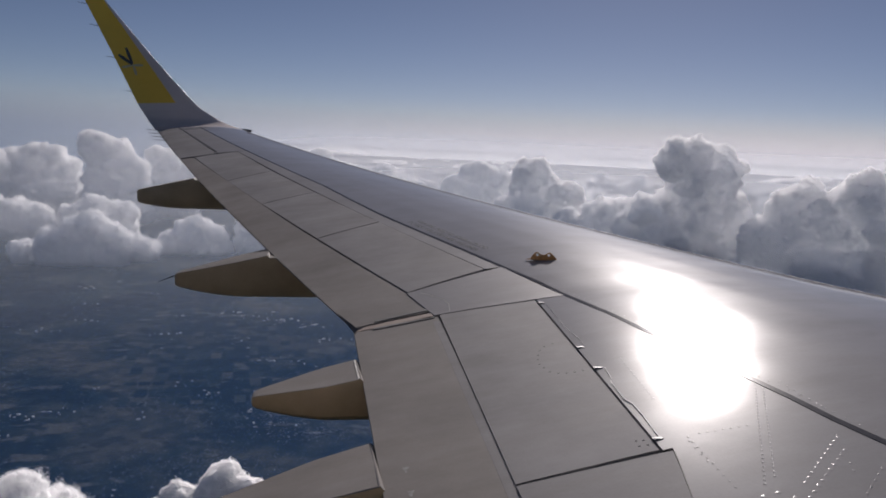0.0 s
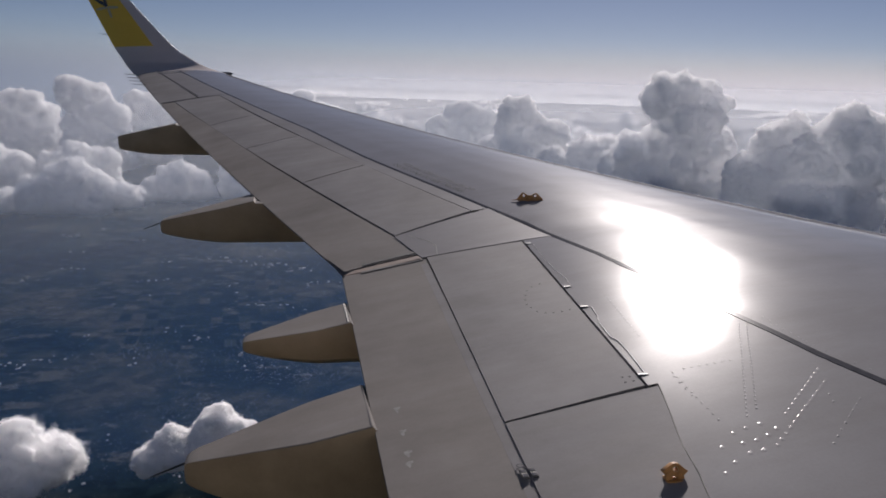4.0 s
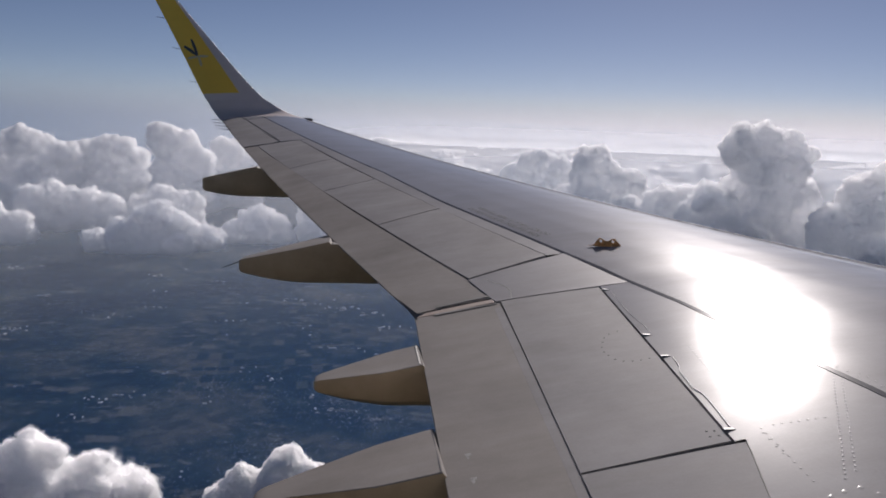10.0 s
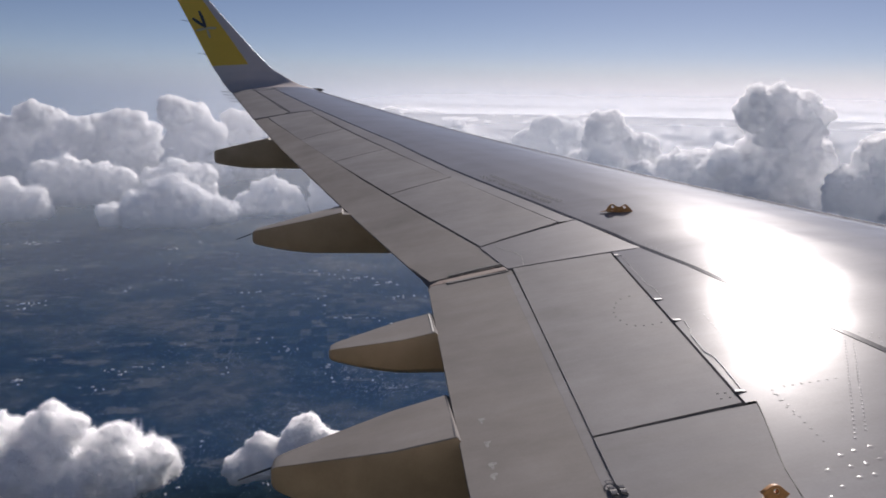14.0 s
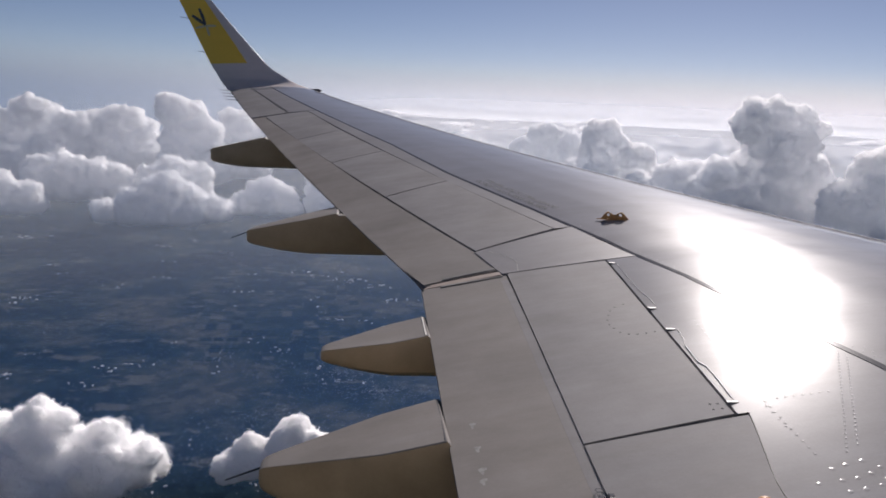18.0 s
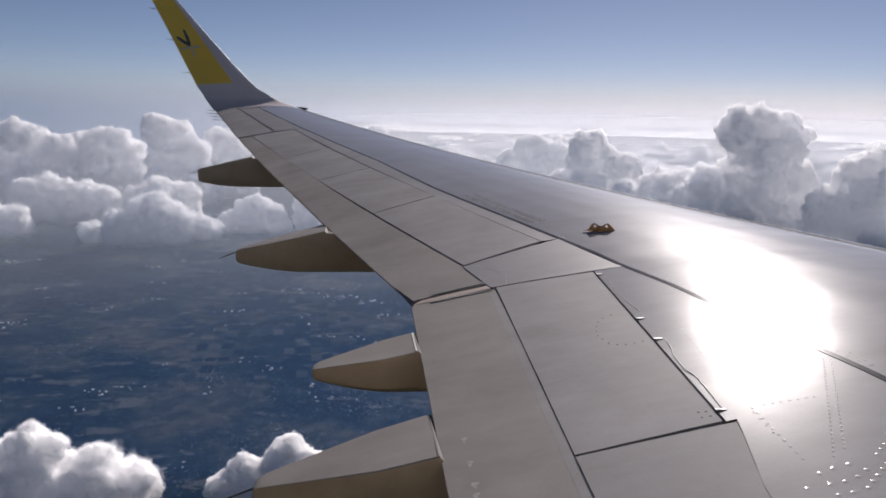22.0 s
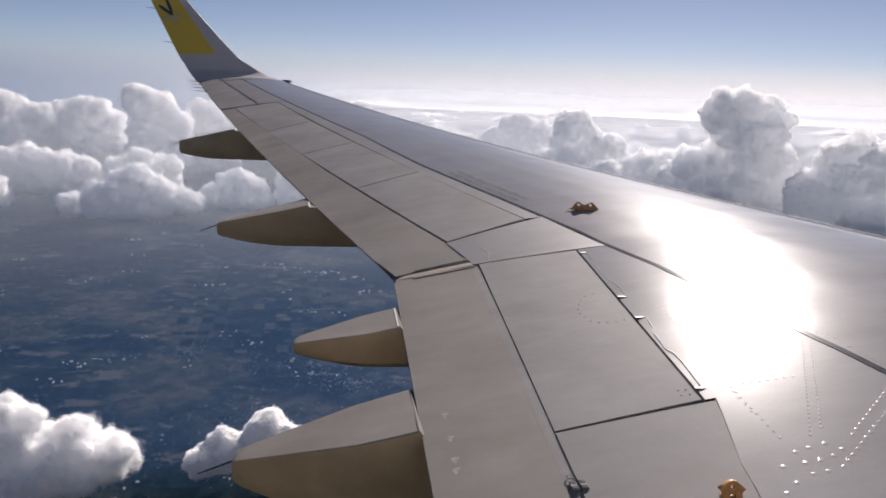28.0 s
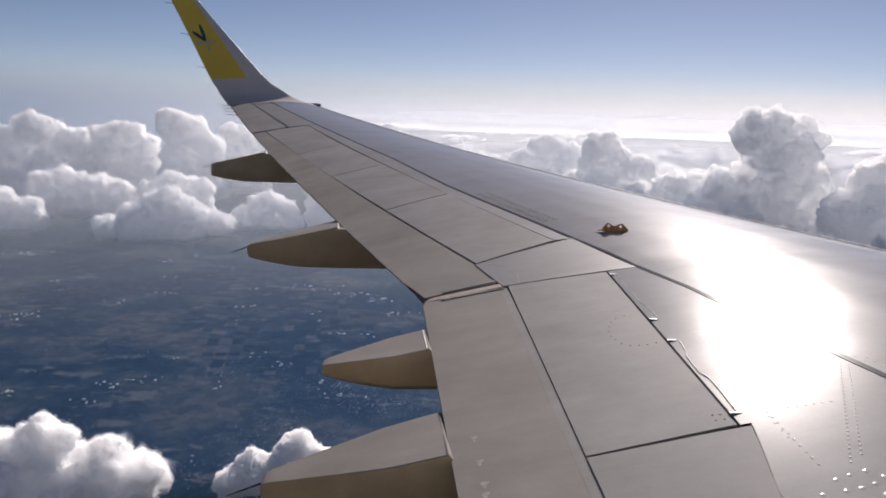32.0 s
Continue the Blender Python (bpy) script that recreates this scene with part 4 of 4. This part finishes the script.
def gradient_noise(P, seed):
    """Perlin noise for an array of points."""
    i = np.floor(P).astype(np.int64)
    f = P - i
    w = f * f * f * (f * (f * 6 - 15) + 10)
    out = 0
    for dx in (0, 1):
        for dy in (0, 1):
            for dz in (0, 1):
                h = ((i[:, 0] + dx) * 374761393 + (i[:, 1] + dy) * 668265263 + (i[:, 2] + dz) * 2147483647 + seed * 974634777) & 0xFFFFFFFF
                h = ((h ^ (h >> 13)) * 1274126177) & 0xFFFFFFFF
                h = h ^ (h >> 16)
                th, ze = (h & 0xFFFF) / 65536.0 * 2 * np.pi, ((h >> 16) & 0xFFFF) / 32768.0 - 1
                rr = np.sqrt(np.maximum(0, 1 - ze * ze))
                g = rr * np.cos(th) * (f[:, 0] - dx) + rr * np.sin(th) * (f[:, 1] - dy) + ze * (f[:, 2] - dz)
                out = out + g * np.where(dx, w[:, 0], 1 - w[:, 0]) * np.where(dy, w[:, 1], 1 - w[:, 1]) * np.where(dz, w[:, 2], 1 - w[:, 2])
    return out


def billow(P, size, seed, octaves=5, gain=0.55):
    d, a, f = 0, 1.0, 1.0 / size
    for o in range(octaves):
        d = d + a * (np.sqrt(gradient_noise(P * f, seed + o) ** 2 + 0.004) * 2 - 0.4)
        a *= gain
        f *= 2.05
    return d


def ball(level):
    bm = bmesh.new()
    bmesh.ops.create_icosphere(bm, subdivisions=level, radius=1.0)
    out = np.array([v.co[:] for v in bm.verts]), np.array([[v.index for v in f.verts] for f in bm.faces])
    bm.free()
    return out


BALLS = [ball(3), ball(2), ball(1)]


def flakes(name, at, size, nr, mat):
    """Many tiny scraps of cloud, each turned at random."""
    k = len(at)
    u = nr.normal(0, 1, (k, 3))
    u /= np.linalg.norm(u, axis=1)[:, None]
    w = np.cross(u, nr.normal(0, 1, (k, 3)))
    w /= np.linalg.norm(w, axis=1)[:, None]
    r = size * nr.uniform(0.5, 1.3, (k, 1))
    tri = np.stack([at + r * u, at + r * (-0.5 * u + 0.87 * w), at + r * (-0.5 * u - 0.87 * w)], 1).reshape(-1, 3)
    me = bpy.data.meshes.new(name)
    me.vertices.add(3 * k)
    me.vertices.foreach_set("co", tri.ravel())
    me.loops.add(3 * k)
    me.loops.foreach_set("vertex_index", np.arange(3 * k))
    me.polygons.add(k)
    me.polygons.foreach_set("loop_start", np.arange(k) * 3)
    me.materials.append(mat)
    me.update(calc_edges=True)
    return new(name, me)


def heap(rng, towers, deep):
    """Spheres (x, y, z, radius, level) of one cumulus: stacks of large ones, each budding smaller and smaller heads."""
    out = []
    for tx, top_z, r in towers:
        z = 0.35 * r
        while True:
            k = min(1.0, z / max(top_z - 0.7 * r, 1.0))
            rad = r * (1.12 - 0.34 * k)
            for _ in range(3):
                out.append((tx + rng.uniform(-0.4, 0.4) * r, rng.uniform(-0.5, 0.5) * r * deep, min(z + rng.uniform(-0.15, 0.1) * r, top_z - 0.85 * rad), rad * rng.uniform(0.62, 0.9), 0))
            if k >= 1:
                break
            z = min(z + 0.55 * r, max(top_z - 0.7 * r, 0.0))
    for level, many, share in ((1, 15, 0.42), (2, 8, 0.38)):
        for x, y, z, r, lv in [b for b in out if b[4] == level - 1]:
            for _ in range(many):
                a, h = rng.uniform(0, 2 * math.pi), rng.uniform(-0.35, 1.0)
                q, w = r * rng.uniform(0.74, 0.95), math.sqrt(max(0.0, 1 - h * h))
                out.append((x + q * w * math.cos(a), y + q * w * math.sin(a), z + q * h, r * share * rng.uniform(0.55, 1.15), level))
    return out


def cumulus(azimuth, far, base, towers, seed, label="", voxel=2.1, body=None, fuzz=1.0, deep=1.0, ragged=1.0, soft=0.0):
    """A cumulus at an azimuth (degrees from the wing's spanwise direction) and a distance; towers: (sideways offset, height over base, radius)."""
    rng, nr = random.Random(seed), np.random.RandomState(seed)
    V, F, n = [], [], 0
    for px, py, pz, r, lv in heap(rng, towers, deep):
        bv, bf = BALLS[lv]
        V.append(bv * (r, r, r * 0.92) + (px, py, pz))
        F.append(bf + n)
        n += len(bv)
    V, F = np.concatenate(V), np.concatenate(F)
    V[V[:, 2] < 0, 2] *= 0.3
    me = bpy.data.meshes.new("puff_source")
    me.from_pydata(V.tolist(), [], F.tolist())
    tmp = bpy.data.objects.new("puff_source", me)
    scene.collection.objects.link(tmp)
    mod = tmp.modifiers.new("Remesh", "REMESH")
    mod.mode, mod.voxel_size = "VOXEL", voxel * 0.0008 * far
    res = bpy.data.meshes.new_from_object(tmp.evaluated_get(bpy.context.evaluated_depsgraph_get()))
    bpy.data.objects.remove(tmp)
    n = len(res.vertices)
    co, no = np.empty(n * 3), np.empty(n * 3)
    res.vertices.foreach_get("co", co)
    res.vertices.foreach_get("normal", no)
    co, no = co.reshape(-1, 3), no.reshape(-1, 3)
    size = max(t[2] for t in towers)
    d = billow(co + seed * 37.7, size * 0.5, seed, 5, 0.46)[:, None]
    body_co = co + no * size * 0.09 * ragged * (d - 0.2)
    ob = new("cumulus_cloud", res)
    res.vertices.foreach_set("co", body_co.ravel())
    res.materials.clear()
    res.materials.append(body or CLOUD_BODY)
    res.polygons.foreach_set("use_smooth", [True] * len(res.polygons))
    res.update()
    a = radians(azimuth)
    ob.location = (far * math.sin(a), far * math.cos(a), base)
    ob.rotation_euler = (0, 0, -a)
    tagged(ob, label or "white heaped cumulus cloud with grey shaded flank", "cloud", "cumulus clouds")
    many = 240000 if soft else int(min(60000, n * 2.2))
    pick = nr.randint(0, n, many)
    loose = np.clip(billow(co[pick] + seed, size * 0.6, seed + 50, 4), 0.12, 1.3)[:, None]
    lift = size * (0.1 * fuzz + soft) * np.minimum(np.abs(nr.normal(0, 1, (many, 1))), 1.9)
    at = body_co[pick] + no[pick] * lift * loose + nr.normal(0, 0.0007 * far, (many, 3))
    veil = flakes("veil", at, (0.0006 if not soft else 0.0005) * far, nr, CLOUD)
    veil.parent = ob
    tagged(veil, "ragged veil of cloud", kind="stuff")
    return ob


# the far sea of low cloud, rising to the horizon
rng = np.random.RandomState(5)
NA, NR = 300, 240
az = np.radians(np.linspace(-48, 75, NA))
tt = np.linspace(0, 1, NR)
near = np.interp(np.degrees(az), [-48, -14, -4, 10, 75], [3700, 3700, 3000, 2500, 2450])
rr = near[:, None] + (4930 - near[:, None]) * tt[None, :] ** 1.15
X, Y = rr * np.sin(az)[:, None], rr * np.cos(az)[:, None]
flat = np.stack([X.ravel(), Y.ravel(), np.zeros(X.size)], 1)
big = billow(flat, 420.0, 70, 3).reshape(X.shape)
small = billow(flat, 110.0, 80, 4, 0.6).reshape(X.shape)
rise = np.interp(rr, [1600, 3000, 4950], [-205, -140, -52])
calm = np.interp(rr, [1700, 3000, 4000, 4950], [1.0, 0.8, 0.35, 0.1])
Zd = rise + calm * (16 * big + 17 * small * (0.5 + 0.5 * np.clip(big, 0, 1.5)))
cut = np.interp(tt, [0, 0.12, 0.35, 1], [0.75, 0.3, -0.25, -2])[None, :] - (big + 0.35 * small)
cut = cut + np.interp(np.degrees(az), [-48, -22, -12, -4], [6.0, 5.5, 3.6, 0.0])[:, None]
Zd = Zd - 70 * np.clip(cut, 0, 1) ** 1.3
keep = cut < 0.35
idx = np.arange(NA * NR).reshape(NA, NR)
deck_faces = [(int(idx[i, j]), int(idx[i, j + 1]), int(idx[i + 1, j + 1]), int(idx[i + 1, j])) for i in range(NA - 1) for j in range(NR - 1) if keep[i, j]]
deck_verts = np.stack([X.ravel(), Y.ravel(), Zd.ravel()], 1)
tagged(mesh_ob("cloud_sea", deck_verts.tolist(), deck_faces, DECK, None), "broken sea of low white cloud reaching the horizon", "clouds", "", "stuff")


nr = np.random.RandomState(9)
crest = np.flatnonzero((keep & (big + 0.3 * small > 0.25)).ravel())
crest = crest[nr.randint(0, len(crest), 200000)]
fluff = deck_verts[crest] + nr.normal(0, 9, (200000, 3)) * (1, 1, 0.5) + (0, 0, 3)
tagged(flakes("cloud_sea_fluff", fluff, 3.2, nr, CLOUD), "fluffy white crests of the cloud sea", "clouds", "", "stuff")

FLATC = "small flat white cumulus cloud"
BRIGHT = "small bright cumulus cloud near the horizon"
# sunward side: one tall tower, its lower shoulders and a smaller tower
cumulus(27.3, 1700, -256, ((-12, 284, 76), (38, 268, 62), (-70, 170, 62), (70, 190, 60), (-110, 120, 56)), 14, "tall white cumulus tower with blue-grey flank")
cumulus(33.6, 1560, -256, ((0, 214, 62), (60, 190, 70), (-45, 150, 48), (120, 230, 70)), 16, "broad white cumulus with several heads")
cumulus(16.2, 1950, -256, ((0, 238, 50), (34, 205, 44), (72, 175, 52), (-50, 140, 46)), 12, "white cumulus tower with grey flank")
cumulus(21.0, 1800, -256, ((0, 150, 56), (-60, 120, 50), (55, 160, 50)), 41, "white cumulus with low rounded heads")
cumulus(12.3, 2300, -246, ((0, 190, 50), (-55, 160, 44), (50, 175, 46)), 13)
cumulus(5.6, 2700, -230, ((0, 150, 42), (45, 120, 40), (-40, 110, 36)), 17, BRIGHT)
cumulus(1.2, 2900, -225, ((0, 185, 46), (50, 140, 40)), 18, BRIGHT)
srng = random.Random(77)
for k in range(13):
    far = srng.uniform(2500, 3500)
    high = 256 - far * math.tan(radians(srng.uniform(1.5, 2.6)))
    cumulus(3 + 2.6 * k + srng.uniform(-0.8, 0.8), far, -256, ((0, high, 40), (srng.uniform(40, 60), high * 0.85, 34), (-srng.uniform(40, 70), high * 0.8, 36)), 200 + k, BRIGHT, 2.2)
# lee side: a long broken bank
cumulus(-21.6, 2875, -306, ((0, 265, 78), (-88, 238, 75), (88, 210, 72), (-175, 250, 75)), 1, "", 2.4)
cumulus(-16.6, 2938, -306, ((0, 245, 65), (65, 212, 60), (-62, 225, 65)), 31, "", 2.4)
cumulus(-13.3, 2812, -306, ((0, 298, 58), (48, 269, 55), (102, 220, 60)), 2, "", 2.4)
cumulus(-9.2, 3000, -306, ((0, 238, 62), (75, 188, 58), (-50, 188, 55)), 4, "", 2.4)
cumulus(-19.9, 2438, -312, ((0, 135, 58), (-75, 119, 55), (72, 110, 50), (138, 100, 45)), 33, "long low white cumulus cloud", 2.4)
cumulus(-13.6, 2438, -312, ((0, 125, 50), (68, 102, 45), (-62, 94, 42)), 34, "long low white cumulus cloud", 2.4)
cumulus(-24.5, 2292, -328, ((0, 118, 63), (79, 84, 52)), 6, FLATC, 2.4)
cumulus(-14.0, 2122, -330, ((-76, 84, 47), (-10, 121, 63), (60, 100, 55), (121, 63, 39)), 7, "rounded white cumulus cloud with flat base", 2.1, None, 2.2)
cumulus(-7.4, 2253, -330, ((0, 100, 45), (58, 76, 42), (-55, 66, 37)), 8, FLATC, 2.1, None, 2.2)
cumulus(-3.4, 2306, -330, ((0, 113, 47), (58, 79, 45)), 9, FLATC, 2.1, None, 2.2)
cumulus(-18.0, 2148, -330, ((0, 52, 31), (37, 42, 26)), 37, FLATC, 2.1, None, 2.2)
# soft low clouds below the wing
cumulus(-21.5, 560, -268, ((-52, 62, 30), (-14, 66, 26), (20, 45, 22), (44, 30, 18), (-88, 56, 30)), 10, "soft torn white cloud drifting below the wing", 2.4, LOW_CLOUD_BODY, 1.0, 1.2, 1.3, 0.16)
cumulus(-6.4, 545, -266, ((0, 40, 15), (18, 33, 13), (-20, 28, 14), (-40, 18, 12)), 11, "soft torn white cloud drifting below the wing", 2.2, LOW_CLOUD_BODY, 1.0, 1.0, 1.3, 0.16)






# ---- far towns: clusters of small roofs on the ground, and a few larger halls ----
rng = random.Random(21)


def roofs(name, cx, cy, spread, count, size, label, mat=None):
    verts, faces = [], []
    for k in range(count):
        a, r = rng.uniform(0, 2 * math.pi), spread * abs(rng.gauss(0, 0.5))
        x, y = cx + r * math.cos(a) * 1.5, cy + r * math.sin(a)
        w, d, h = size * rng.uniform(0.12, 0.32), size * rng.uniform(0.14, 0.7), size * rng.uniform(0.06, 0.11)
        t = rng.choice((0.2, 0.2 + math.pi / 2)) + rng.uniform(-0.15, 0.15)
        c, s = math.cos(t), math.sin(t)
        n = len(verts)
        for z in (0, h):
            for px, py in ((-w, -d), (w, -d), (w, d), (-w, d)):
                verts.append((x + (px * c - py * s) / 2, y + (px * s + py * c) / 2, GZ + z))
        for px in (-w, w):
            verts.append((x + px * c / 2, y + px * s / 2, GZ + h * 1.5))
        faces += [(n, n + 1, n + 5, n + 4), (n + 1, n + 2, n + 6, n + 5), (n + 2, n + 3, n + 7, n + 6), (n + 3, n, n + 4, n + 7)]
        faces += [(n + 4, n + 5, n + 9, n + 8), (n + 6, n + 7, n + 8, n + 9), (n + 5, n + 6, n + 9), (n + 7, n + 4, n + 8)]
    return tagged(mesh_ob(name, verts, faces, mat or ROOF, None, "", False), label, "town", "", "stuff")


for cx, cy, spread, count, size in ((-260, 900, 150, 500, 2.8), (-110, 1010, 110, 500, 3.0), (20, 1110, 90, 500, 3.2), (-430, 980, 120, 400, 3.6), (-40, 1190, 110, 420, 3.6), (-250, 1250, 150, 240, 4.2),
                                    (-520, 1400, 200, 200, 4.8), (-130, 1650, 200, 200, 5.0), (-600, 1750, 260, 160, 5.4), (-300, 1950, 260, 160, 5.6), (-140, 700, 60, 160, 1.7), (-300, 640, 60, 80, 1.6), (-60, 560, 50, 90, 1.4)):
    roofs("distant_town", cx, cy, spread, count, size, "scatter of small pale rooftops of a far town")
for k in range(64):
    cy = 760 + 1540 * rng.random() ** 1.3
    cx = -cy * rng.uniform(-0.06, 0.5)
    roofs("factory_roofs", cx, cy, 10 + cy * 0.014, rng.choice((2, 4, 7)), 3.6 + cy * 0.0062, "bright flat roofs of far factory halls", HALL)

# walled field parcels in rows, with farm tracks between them
verts, faces = [], []
turn = Matrix.Rotation(radians(4), 3, "Z")
for row in range(13):
    for col in range(15):
        if rng.random() < 0.45:
            continue
        w, d = 19.0, 38.0
        x0, y0 = -215 + col * 22 + (3 if col % 5 == 0 else 0), 1250 + row * 43
        split = rng.choice((1, 1, 2))
        for s in range(split):
            n = len(verts)
            for px, py in ((0, s * d / split), (w, s * d / split), (w, (s + 1) * d / split - 1.5), (0, (s + 1) * d / split - 1.5)):
                p = turn @ Vector((x0 + px + rng.uniform(-0.6, 0.6), y0 + py, 0))
                verts.append((p.x, p.y, GZ + 0.35))
            for k in range(4):
                vx, vy, vz = verts[n + k]
                verts.append((vx, vy, GZ - 0.3))
            faces.append((n, n + 1, n + 2, n + 3))
            faces += [(n + k, n + 4 + k, n + 4 + (k + 1) % 4, n + (k + 1) % 4) for k in range(4)]
tagged(mesh_ob("field_parcels", verts, faces, PARCEL, None, "", False), "grid of small dark green and straw field parcels", "fields", "", "stuff")
